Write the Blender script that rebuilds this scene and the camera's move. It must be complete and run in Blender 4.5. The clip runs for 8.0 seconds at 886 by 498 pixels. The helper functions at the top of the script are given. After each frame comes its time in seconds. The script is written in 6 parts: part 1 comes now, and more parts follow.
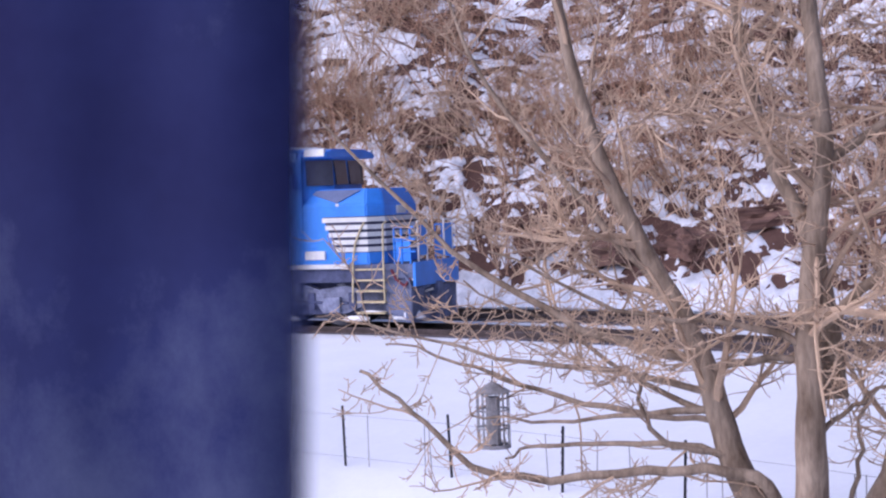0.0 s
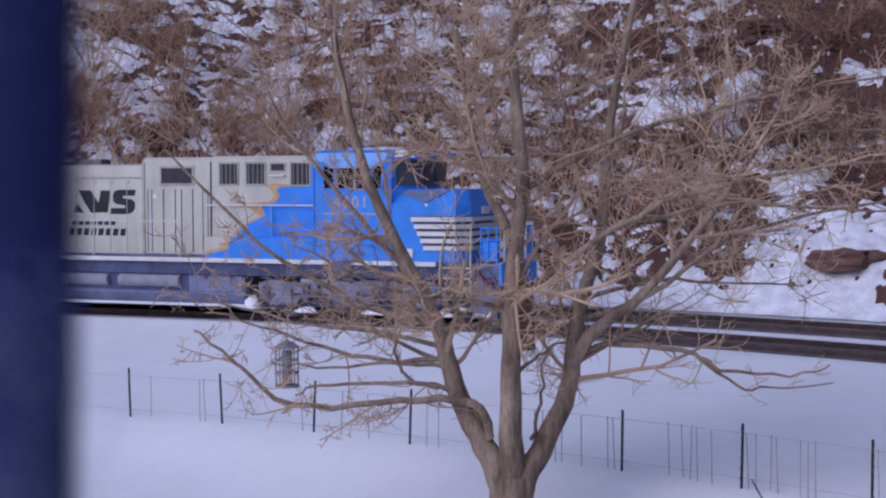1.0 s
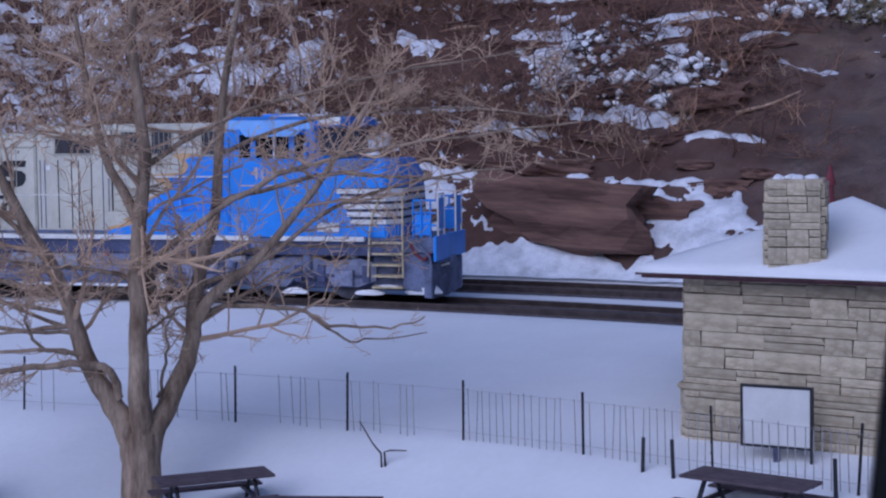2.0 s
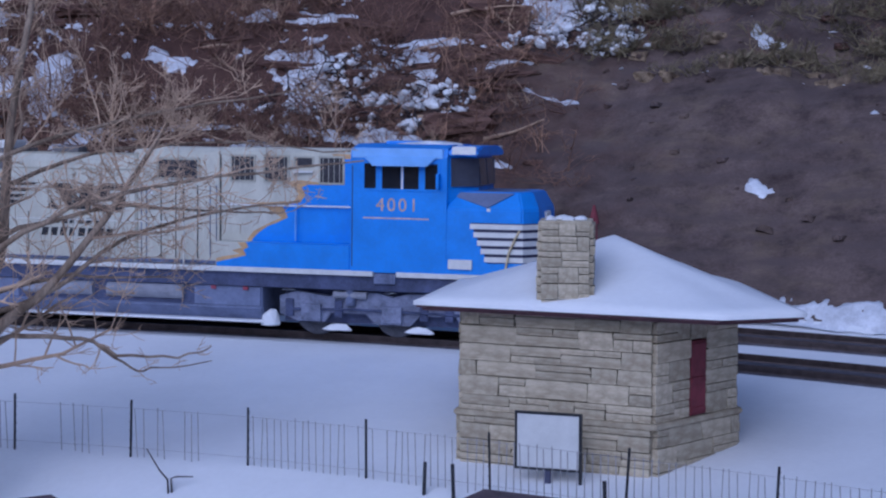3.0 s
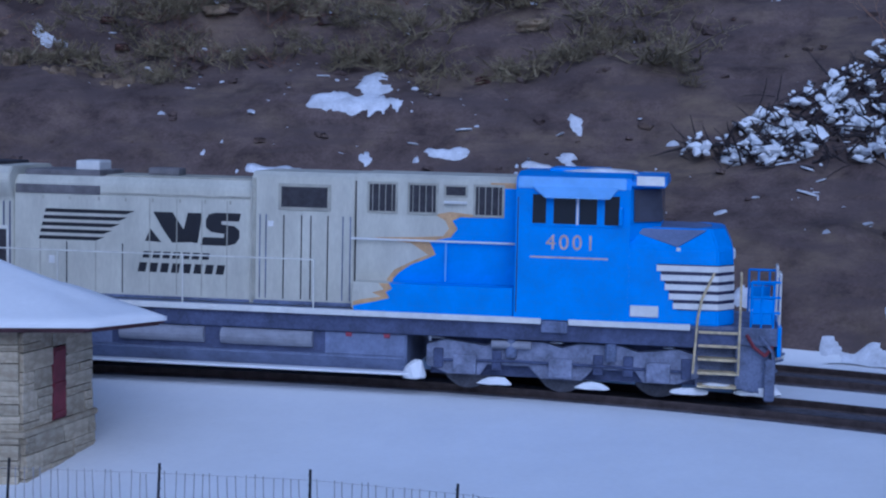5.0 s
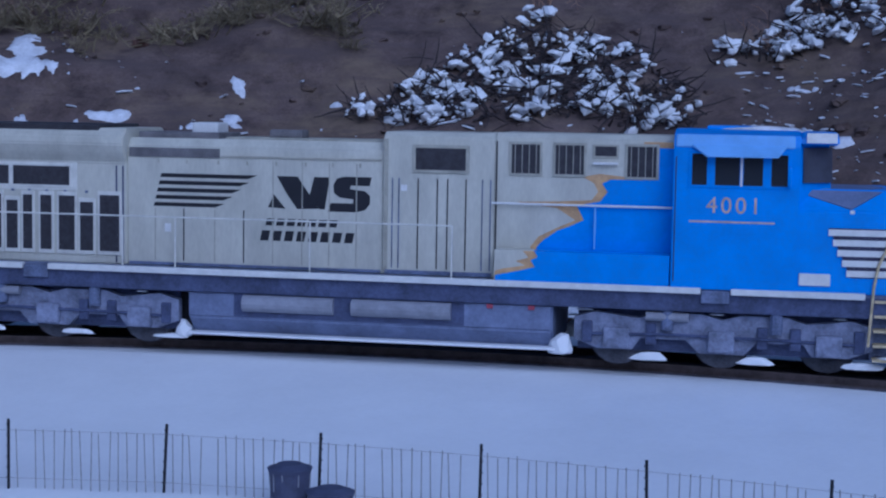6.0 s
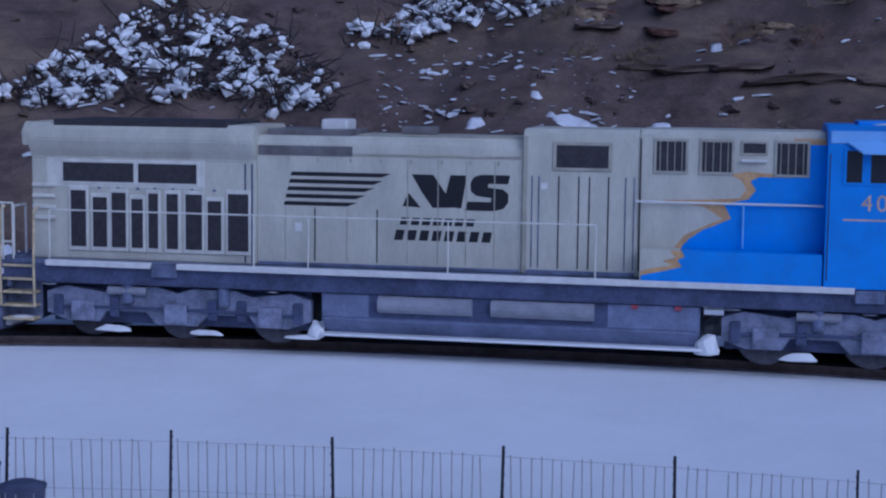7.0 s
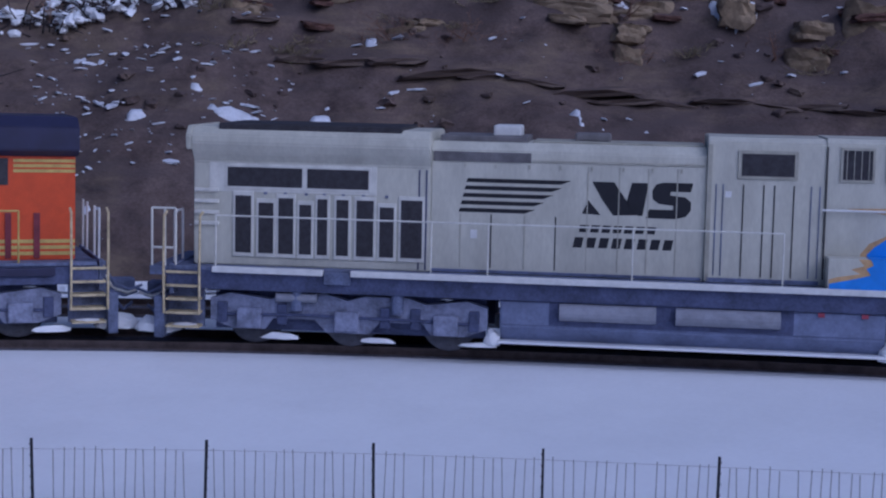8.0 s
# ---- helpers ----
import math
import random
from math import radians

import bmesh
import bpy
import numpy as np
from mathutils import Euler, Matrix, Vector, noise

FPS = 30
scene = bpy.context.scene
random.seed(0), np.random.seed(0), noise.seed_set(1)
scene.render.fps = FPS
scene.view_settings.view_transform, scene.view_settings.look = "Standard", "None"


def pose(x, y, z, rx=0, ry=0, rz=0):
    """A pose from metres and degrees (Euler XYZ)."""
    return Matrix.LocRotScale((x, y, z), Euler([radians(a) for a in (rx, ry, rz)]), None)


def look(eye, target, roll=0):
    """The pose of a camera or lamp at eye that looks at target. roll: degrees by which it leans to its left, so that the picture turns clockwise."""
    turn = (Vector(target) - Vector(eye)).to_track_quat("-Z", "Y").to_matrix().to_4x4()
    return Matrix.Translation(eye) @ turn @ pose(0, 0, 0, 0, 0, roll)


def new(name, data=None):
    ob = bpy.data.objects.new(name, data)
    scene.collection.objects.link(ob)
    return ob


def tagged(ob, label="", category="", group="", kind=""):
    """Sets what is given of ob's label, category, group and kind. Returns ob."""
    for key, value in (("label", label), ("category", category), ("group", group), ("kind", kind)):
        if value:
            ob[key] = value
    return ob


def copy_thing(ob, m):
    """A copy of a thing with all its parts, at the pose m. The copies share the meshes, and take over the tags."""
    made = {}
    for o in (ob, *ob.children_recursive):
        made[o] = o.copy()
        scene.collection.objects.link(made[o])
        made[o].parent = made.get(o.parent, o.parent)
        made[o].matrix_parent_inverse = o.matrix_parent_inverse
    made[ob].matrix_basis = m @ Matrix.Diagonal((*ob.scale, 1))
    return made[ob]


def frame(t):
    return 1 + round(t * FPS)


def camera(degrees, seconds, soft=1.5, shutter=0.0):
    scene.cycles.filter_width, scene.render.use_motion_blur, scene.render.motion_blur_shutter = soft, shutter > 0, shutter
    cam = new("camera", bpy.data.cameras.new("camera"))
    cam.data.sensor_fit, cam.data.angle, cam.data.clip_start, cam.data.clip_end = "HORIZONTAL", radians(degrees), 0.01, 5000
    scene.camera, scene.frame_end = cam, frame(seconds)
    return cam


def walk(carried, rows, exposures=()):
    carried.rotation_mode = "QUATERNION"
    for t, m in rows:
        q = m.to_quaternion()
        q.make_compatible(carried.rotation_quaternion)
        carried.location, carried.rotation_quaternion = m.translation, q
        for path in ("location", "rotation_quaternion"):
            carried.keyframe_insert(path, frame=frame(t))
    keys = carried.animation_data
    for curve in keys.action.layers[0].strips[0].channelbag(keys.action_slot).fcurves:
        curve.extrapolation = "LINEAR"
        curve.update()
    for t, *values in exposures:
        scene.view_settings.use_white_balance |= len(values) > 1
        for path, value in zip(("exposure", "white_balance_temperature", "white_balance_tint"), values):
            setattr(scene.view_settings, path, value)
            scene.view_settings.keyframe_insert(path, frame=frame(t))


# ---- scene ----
# ---------------- camera ----------------
cam = camera(31.28, 8.0, soft=2.2)
# seconds, x, y, z, turn to the right, tilt, lean (degrees)
PATH = [
    (0.0, -1.750, 8.822, 4.637, -55.54, -1.93, -2.18),
    (0.5, -1.149, 7.574, 5.067, -50.58, -2.76, -2.08),
    (0.7, -0.947, 7.346, 4.917, -48.73, -2.51, -1.35),
    (1.0, 2.801, 2.838, 4.986, -43.40, -2.44, -0.62),
    (1.2, 3.344, 1.630, 5.169, -39.90, -2.77, -0.40),
    (1.5, 3.159, 1.408, 5.306, -35.11, -3.60, -1.26),
    (2.0, 3.048, 0.219, 5.320, -26.65, -4.27, -1.11),
    (2.2, 2.992, 0.000, 5.369, -23.70, -4.23, -1.03),
    (3.3, 2.193, -1.696, 6.140, -13.28, -4.31, 0.37),
    (3.5, 2.072, -1.872, 6.192, -10.53, -4.24, -0.01),
    (4.0, 1.435, -2.240, 6.345, -3.54, -4.28, -0.10),
    (4.5, 0.667, -2.722, 6.602, 4.54, -4.59, 0.17),
    (4.7, 0.403, -2.942, 6.772, 7.46, -4.84, 0.82),
    (5.8, -0.815, -2.553, 5.735, 22.29, -4.83, 0.62),
    (6.0, -1.094, -2.642, 5.761, 25.11, -5.07, 0.68),
    (6.5, -1.852, -2.941, 5.983, 32.44, -5.69, 0.56),
    (7.0, -2.552, -2.982, 6.157, 39.32, -6.06, 0.64),
    (7.5, -3.131, -2.814, 6.259, 46.50, -6.32, 0.93),
    (8.0, -3.778, -2.702, 6.385, 52.93, -6.38, 1.38),
]


def eye_pose(x, y, z, right, tilt, lean):
    return pose(x, y, z, 90 + tilt, 0, -right) @ pose(0, 0, 0, 0, 0, lean)


def glide(t):
    """The camera's place and turn at a moment, with no swing past its rows."""
    out = []
    times = [p[0] for p in PATH]
    k = min(max(int(np.searchsorted(times, t)) - 1, 0), len(PATH) - 2)
    h, u = times[k + 1] - times[k], (t - times[k]) / (times[k + 1] - times[k])
    for c in range(1, 7):
        v = [p[c] for p in PATH]
        d = [(v[i + 1] - v[i]) / (times[i + 1] - times[i]) for i in range(len(PATH) - 1)]
        m = []
        for i in (k, k + 1):
            if i in (0, len(PATH) - 1):
                m.append(d[min(i, len(d) - 1)])
            elif d[i - 1] * d[i] <= 0:
                m.append(0.0)
            else:
                w1, w2 = times[i + 1] - times[i], times[i] - times[i - 1]
                m.append((w1 + w2) / (w1 / d[i - 1] + w2 / d[i]))
        out.append((1 + 2 * u) * (1 - u) ** 2 * v[k] + u * (1 - u) ** 2 * h * m[0] + u * u * (3 - 2 * u) * v[k + 1] + u * u * (u - 1) * h * m[1])
    return [float(x) for x in out]


EXPOSURES = [(0.0, 0.9, 5420, 29), (0.5, 0.5, 5380, 28), (1.0, 0.03, 5230, 29), (2.2, -0.16, 4680, 24), (3.5, -0.16, 4520, 21), (4.7, -0.2, 4230, 17), (6.5, -0.42, 4290, 19), (8.0, -0.28, 4680, 26)]
walk(cam, [(k * 0.1, eye_pose(*glide(k * 0.1))) for k in range(81)], EXPOSURES)

# ---------------- light: overcast winter day ----------------
world = bpy.data.worlds.new("overcast")
scene.world = world
world.use_nodes = True
wn = world.node_tree.nodes
sky = wn.new("ShaderNodeTexSky")
sky.sky_type, sky.sun_disc = "NISHITA", False
sky.sun_elevation, sky.sun_rotation = radians(30), radians(185)
sky.air_density, sky.dust_density, sky.ozone_density = 1.0, 3.0, 1.5
wn["Background"].inputs["Strength"].default_value = 0.075
world.node_tree.links.new(sky.outputs["Color"], wn["Background"].inputs["Color"])
sun = new("sun", bpy.data.lights.new("sun", "SUN"))
sun.data.energy, sun.data.angle, sun.data.color = 1.5, radians(80), (1.0, 0.95, 0.9)
sun.matrix_world = look((-2, -24, 14), (0, 0, 0))

# ---------------- materials ----------------
def mat(name, color, rough=0.7, metal=0.0, var=0.25, scale=3.0, bump=0.15, fine=40.0, color2=None, spec=0.4, stretch=(1, 1, 1)):
    """Base colour with stains at one scale, grain and relief at a finer one."""
    m = bpy.data.materials.new(name)
    m.use_nodes = True
    nt = m.node_tree
    b = nt.nodes["Principled BSDF"]
    tc = nt.nodes.new("ShaderNodeTexCoord")
    mp = nt.nodes.new("ShaderNodeMapping")
    mp.inputs["Scale"].default_value = stretch
    nt.links.new(tc.outputs["Object"], mp.inputs["Vector"])
    n1 = nt.nodes.new("ShaderNodeTexNoise")
    n1.inputs["Scale"].default_value, n1.inputs["Detail"].default_value, n1.inputs["Roughness"].default_value = scale, 6, 0.65
    n2 = nt.nodes.new("ShaderNodeTexNoise")
    n2.inputs["Scale"].default_value, n2.inputs["Detail"].default_value = fine, 4
    for n in (n1, n2):
        nt.links.new(mp.outputs["Vector"], n.inputs["Vector"])
    ramp = nt.nodes.new("ShaderNodeValToRGB")
    c2 = color2 or tuple(c * (1 - 1.6 * var) for c in color)
    ramp.color_ramp.elements[0].position, ramp.color_ramp.elements[0].color = 0.32, (*c2, 1)
    ramp.color_ramp.elements[1].position, ramp.color_ramp.elements[1].color = 0.62, (*color, 1)
    nt.links.new(n1.outputs["Fac"], ramp.inputs["Fac"])
    mul = nt.nodes.new("ShaderNodeMix")
    mul.data_type, mul.blend_type = "RGBA", "MULTIPLY"
    mul.inputs["Factor"].default_value = 0.55 * min(1.0, var * 2)
    r2 = nt.nodes.new("ShaderNodeValToRGB")
    r2.color_ramp.elements[0].position, r2.color_ramp.elements[0].color = 0.3, (0.45, 0.45, 0.45, 1)
    r2.color_ramp.elements[1].position = 0.65
    nt.links.new(n2.outputs["Fac"], r2.inputs["Fac"])
    nt.links.new(ramp.outputs["Color"], mul.inputs["A"])
    nt.links.new(r2.outputs["Color"], mul.inputs["B"])
    nt.links.new(mul.outputs["Result"], b.inputs["Base Color"])
    b.inputs["Roughness"].default_value, b.inputs["Metallic"].default_value = rough, metal
    b.inputs["Specular IOR Level"].default_value = spec
    if bump:
        bp = nt.nodes.new("ShaderNodeBump")
        bp.inputs["Strength"].default_value, bp.inputs["Distance"].default_value = bump, 0.02
        nt.links.new(n2.outputs["Fac"], bp.inputs["Height"])
        nt.links.new(bp.outputs["Normal"], b.inputs["Normal"])
    return m


def piece_mat(name, color, color2, rough=0.85, scale=8.0):
    """Like mat(), with each separate piece a little different."""
    m = mat(name, color, rough, var=0.3, scale=scale, bump=0.4, fine=60, color2=color2)
    nt = m.node_tree
    b = nt.nodes["Principled BSDF"]
    src = b.inputs["Base Color"].links[0].from_socket
    info = nt.nodes.new("ShaderNodeObjectInfo")
    hsv = nt.nodes.new("ShaderNodeHueSaturation")
    mr = nt.nodes.new("ShaderNodeMapRange")
    mr.inputs["To Min"].default_value, mr.inputs["To Max"].default_value = 0.78, 1.12
    nt.links.new(info.outputs["Random"], mr.inputs["Value"])
    nt.links.new(mr.outputs["Result"], hsv.inputs["Value"])
    nt.links.new(src, hsv.inputs["Color"])
    nt.links.new(hsv.outputs["Color"], b.inputs["Base Color"])
    return m


SNOW = mat("snow", (0.83, 0.845, 0.87), 0.75, var=0.05, scale=0.35, bump=0.12, fine=9, spec=0.3)
SNOW_DIRTY = mat("old_snow", (0.80, 0.82, 0.88), 0.8, var=0.22, scale=2.0, bump=0.4, fine=22, spec=0.3)
SOIL = mat("frozen_soil", (0.165, 0.122, 0.108), 0.95, var=0.45, scale=0.75, bump=1.0, fine=11, color2=(0.06, 0.043, 0.04), spec=0.2)
def add_second_tone(m, tone, scale, lo, hi, stretch):
    """Broad patches of another tone, as where rock shows through."""
    nt = m.node_tree
    bs = nt.nodes["Principled BSDF"]
    src = bs.inputs["Base Color"].links[0].from_socket
    tc = nt.nodes.new("ShaderNodeTexCoord")
    mp = nt.nodes.new("ShaderNodeMapping")
    mp.inputs["Scale"].default_value = stretch
    nz = nt.nodes.new("ShaderNodeTexNoise")
    nz.inputs["Scale"].default_value, nz.inputs["Detail"].default_value, nz.inputs["Roughness"].default_value = scale, 8, 0.7
    rp = nt.nodes.new("ShaderNodeMapRange")
    rp.inputs["From Min"].default_value, rp.inputs["From Max"].default_value = lo, hi
    mx = nt.nodes.new("ShaderNodeMix")
    mx.data_type = "RGBA"
    mx.inputs["B"].default_value = (*tone, 1)
    nt.links.new(tc.outputs["Object"], mp.inputs["Vector"])
    nt.links.new(mp.outputs["Vector"], nz.inputs["Vector"])
    nt.links.new(nz.outputs["Fac"], rp.inputs["Value"])
    nt.links.new(rp.outputs["Result"], mx.inputs["Factor"])
    nt.links.new(src, mx.inputs["A"])
    nt.links.new(mx.outputs["Result"], bs.inputs["Base Color"])


add_second_tone(SOIL, (0.185, 0.14, 0.10), 0.26, 0.50, 0.68, (1, 1, 1.6))
add_second_tone(SOIL, (0.045, 0.035, 0.034), 0.9, 0.55, 0.75, (1, 1, 2.2))
def add_leaf_litter(m, tone, tone2):
    """Red-brown leaf litter taking over from bare soil towards the wooded side of the slope."""
    nt = m.node_tree
    bs = nt.nodes["Principled BSDF"]
    src = bs.inputs["Base Color"].links[0].from_socket
    tc = nt.nodes.new("ShaderNodeTexCoord")
    sep = nt.nodes.new("ShaderNodeSeparateXYZ")
    nt.links.new(tc.outputs["Object"], sep.inputs["Vector"])
    nz = [nt.nodes.new("ShaderNodeTexNoise") for _ in range(2)]
    for n, s in zip(nz, (0.45, 1.6)):
        n.inputs["Scale"].default_value, n.inputs["Detail"].default_value, n.inputs["Roughness"].default_value = s, 8, 0.7
        nt.links.new(tc.outputs["Object"], n.inputs["Vector"])
    away = nt.nodes.new("ShaderNodeMath")
    away.operation = "MULTIPLY_ADD"
    nt.links.new(nz[0].outputs["Fac"], away.inputs[0])
    away.inputs[1].default_value = 22.0
    nt.links.new(sep.outputs["X"], away.inputs[2])
    rng = nt.nodes.new("ShaderNodeMapRange")
    rng.inputs["From Min"].default_value, rng.inputs["From Max"].default_value = 4.5, -3.0
    nt.links.new(away.outputs["Value"], rng.inputs["Value"])
    two = nt.nodes.new("ShaderNodeMix")
    two.data_type = "RGBA"
    two.inputs["A"].default_value, two.inputs["B"].default_value = (*tone, 1), (*tone2, 1)
    nt.links.new(nz[1].outputs["Fac"], two.inputs["Factor"])
    mx = nt.nodes.new("ShaderNodeMix")
    mx.data_type = "RGBA"
    nt.links.new(rng.outputs["Result"], mx.inputs["Factor"])
    nt.links.new(src, mx.inputs["A"])
    nt.links.new(two.outputs["Result"], mx.inputs["B"])
    nt.links.new(mx.outputs["Result"], bs.inputs["Base Color"])


add_second_tone(SOIL, (0.10, 0.077, 0.074), 0.8, 0.47, 0.66, (0.3, 0.3, 2.6))
add_leaf_litter(SOIL, (0.03, 0.016, 0.014), (0.15, 0.085, 0.066))
LITTER = mat("dark_leaf_litter", (0.15, 0.085, 0.066), 0.95, var=0.45, scale=1.1, bump=1.0, fine=12, color2=(0.05, 0.026, 0.024), spec=0.2)
ROCK = mat("brown_rock", (0.215, 0.125, 0.092), 0.9, var=0.45, scale=1.3, bump=1.2, fine=7, color2=(0.07, 0.036, 0.030), stretch=(0.6, 0.6, 3.5))
LEDGE = mat("tan_ledge", (0.31, 0.235, 0.15), 0.9, var=0.4, scale=0.9, bump=0.9, fine=6, color2=(0.10, 0.07, 0.05))
# Ballast raised a little towards blue: veiling haze is part of the colour.
BALLAST = mat("dark_ballast", (0.12, 0.115, 0.14), 0.95, var=0.4, scale=5, bump=1.0, fine=22)
RAIL = mat("rail_steel", (0.11, 0.085, 0.08), 0.55, 0.6, var=0.3, scale=4, fine=30)
BARK = mat("grey_bark", (0.42, 0.325, 0.235), 0.9, var=0.5, scale=3, bump=1.0, fine=22, color2=(0.12, 0.08, 0.05), stretch=(1, 1, 0.25))
TWIG = mat("tan_twigs", (0.62, 0.45, 0.30), 0.9, var=0.2, scale=1.2, bump=0, color2=(0.36, 0.26, 0.18))
BRUSH = mat("brown_brush", (0.53, 0.33, 0.205), 0.9, var=0.35, scale=0.8, bump=0, color2=(0.24, 0.14, 0.10))
DRY_GRASS = mat("dry_olive_brush", (0.33, 0.275, 0.165), 0.9, var=0.35, scale=0.8, bump=0, color2=(0.09, 0.075, 0.045))
BRUSH_DARK = mat("dark_brown_brush", (0.30, 0.18, 0.125), 0.9, var=0.3, scale=0.8, bump=0, color2=(0.12, 0.065, 0.05))
STEEL_POST = mat("dark_steel_post", (0.03, 0.032, 0.04), 0.6, 0.2, var=0.3, scale=6)
PICKET = mat("weathered_picket", (0.40, 0.39, 0.40), 0.85, var=0.3, scale=6, fine=30)
STONE = piece_mat("cut_sandstone", (0.60, 0.53, 0.385), (0.36, 0.30, 0.205), 0.9, 3)
MORTAR = mat("mortar", (0.36, 0.32, 0.26), 0.95, var=0.3, scale=6, fine=50)
ROOF_GREY = mat("dark_grey_paint", (0.20, 0.19, 0.195), 0.8, var=0.3, scale=2.5)
EAVE = mat("dark_eave_boards", (0.11, 0.05, 0.058), 0.7, var=0.3, scale=4)
# Paler than the side panes: the glass's reflection is put into the colour.
WINDSCREEN = mat("reflection_grey_glass", (0.085, 0.09, 0.12), 0.12, var=0.2, scale=2, bump=0, spec=0.6)
RED_TRIM = mat("red_painted_trim", (0.20, 0.035, 0.05), 0.6, var=0.25, scale=4)
WHITE_BOARD = mat("white_board", (0.62, 0.63, 0.62), 0.6, var=0.08, scale=2)
WEATHERED = mat("weathered_planks", (0.13, 0.10, 0.115), 0.85, var=0.3, scale=4, fine=30)
PALE_TRIM = mat("pale_trim_paint", (0.74, 0.73, 0.66), 0.5, var=0.15, scale=3)
STEP_PAINT = mat("worn_step_paint", (0.70, 0.585, 0.35), 0.55, var=0.3, scale=7)
GREY_PAINT = mat("grey_beige_paint", (0.60, 0.588, 0.495), 0.5, var=0.14, scale=1.4, bump=0.04, fine=18, stretch=(1, 1, 0.35))
GREY_PANEL = mat("grey_panel_paint", (0.47, 0.455, 0.37), 0.55, var=0.2, scale=2.2, bump=0.04, fine=18)
BLUE_PAINT = mat("bright_blue_paint", (0.062, 0.275, 0.85), 0.4, var=0.12, scale=1.4, bump=0.03, fine=14)
# Lighter copy of the cab blue: light from above put into the colour.
BLUE_LIT = mat("lit_blue_paint", (0.27, 0.50, 0.92), 0.4, var=0.1, scale=2, bump=0.03)
NUMBER_PAINT = mat("faded_orange_number", (0.74, 0.52, 0.40), 0.5, var=0.25, scale=6)
ORANGE_EDGE = mat("orange_paint", (0.62, 0.40, 0.19), 0.5, var=0.2, scale=5)
BLACK_PAINT = mat("black_paint", (0.018, 0.018, 0.024), 0.5, var=0.2, scale=3)
WHITE_PAINT = mat("white_paint", (0.74, 0.74, 0.72), 0.5, var=0.1, scale=5)
YELLOW_RAIL = mat("yellow_paint", (0.60, 0.46, 0.13), 0.5, var=0.2, scale=6)
ANTIGLARE = mat("dull_grey_paint", (0.17, 0.21, 0.36), 0.7, var=0.25, scale=2)
# Black running gear lifted blue-grey: haze in the colour; UNDER_DARK adds the shade below.
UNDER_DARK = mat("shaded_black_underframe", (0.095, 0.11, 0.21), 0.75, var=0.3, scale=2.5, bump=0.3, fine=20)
UNDER = mat("hazed_black_underframe", (0.19, 0.22, 0.35), 0.75, var=0.35, scale=2.5, bump=0.4, fine=20)
TANK = mat("hazed_fuel_tank", (0.23, 0.265, 0.42), 0.65, var=0.25, scale=1.6, fine=16)
TRUCK = mat("hazed_cast_frame", (0.30, 0.325, 0.46), 0.8, var=0.35, scale=3, bump=0.5, fine=18)
WHEEL = mat("hazed_wheel_steel", (0.14, 0.14, 0.17), 0.6, 0.2, var=0.3, scale=5)
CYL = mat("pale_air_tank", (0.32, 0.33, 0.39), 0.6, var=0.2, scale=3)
GLASS = mat("dark_cab_glass", (0.012, 0.014, 0.02), 0.08, var=0.1, scale=2, bump=0, spec=0.6)
GRILLE = mat("dark_grille", (0.05, 0.047, 0.055), 0.7, var=0.3, scale=8)
ORANGE_PAINT = mat("bright_orange_paint", (0.62, 0.08, 0.014), 0.45, var=0.15, scale=1.6)
NAVY = mat("dark_blue_paint", (0.03, 0.03, 0.075), 0.5, var=0.2, scale=2)
# Colours of the added sheets that replace unidentified dark shapes near the lens.
SHEET_BLUE = mat("dark_blue_sheet", (0.02, 0.027, 0.11), 0.9, var=0.3, scale=3.0, bump=0.2, fine=9, color2=(0.004, 0.005, 0.06))
# Paler patches: hazy glow on the blue surface, put into its colour.
add_second_tone(SHEET_BLUE, (0.085, 0.10, 0.18), 3.2, 0.52, 0.74, (1, 1, 0.8))
SHEET_BLACK = mat("black_sheet", (0.0015, 0.0015, 0.002), 0.95, var=0.3, scale=4)
BIN = mat("grey_blue_bin", (0.085, 0.092, 0.16), 0.7, var=0.25, scale=4)
REDLAMP = mat("red_marker", (0.36, 0.07, 0.11), 0.5, var=0.2, scale=6)


# ---------------- mesh helpers ----------------
def finish(name, bm, material, parent=None, label="", smooth=False):
    me = bpy.data.meshes.new(name)
    bm.to_mesh(me)
    bm.free()
    if smooth:
        for p in me.polygons:
            p.use_smooth = True
    me.materials.append(material)
    ob = new(name, me)
    if parent:
        ob.parent = parent
    if label:
        ob["label"] = label
    return ob


def part(name, bm, material, parent, label="", smooth=False):
    return finish(name, bm, material, parent, label, smooth)


def arrays(name, verts, faces, material, parent=None, smooth=False):
    me = bpy.data.meshes.new(name)
    me.from_pydata([tuple(v) for v in verts], [], [tuple(f) for f in faces])
    me.update()
    if smooth:
        for p in me.polygons:
            p.use_smooth = True
    me.materials.append(material)
    ob = new(name, me)
    if parent:
        ob.parent = parent
    return ob


def box(bm, x0, x1, y0, y1, z0, z1, bevel=0.0):
    r = bmesh.ops.create_cube(bm, size=1.0, matrix=Matrix.LocRotScale(((x0 + x1) / 2, (y0 + y1) / 2, (z0 + z1) / 2), None, (x1 - x0, y1 - y0, z1 - z0)))
    if bevel:
        es = {e for v in r["verts"] for e in v.link_edges}
        bmesh.ops.bevel(bm, geom=list(es), offset=bevel, segments=2, affect="EDGES", profile=0.6)


def bm_box(*a, bevel=0.0):
    bm = bmesh.new()
    box(bm, *a, bevel=bevel)
    return bm


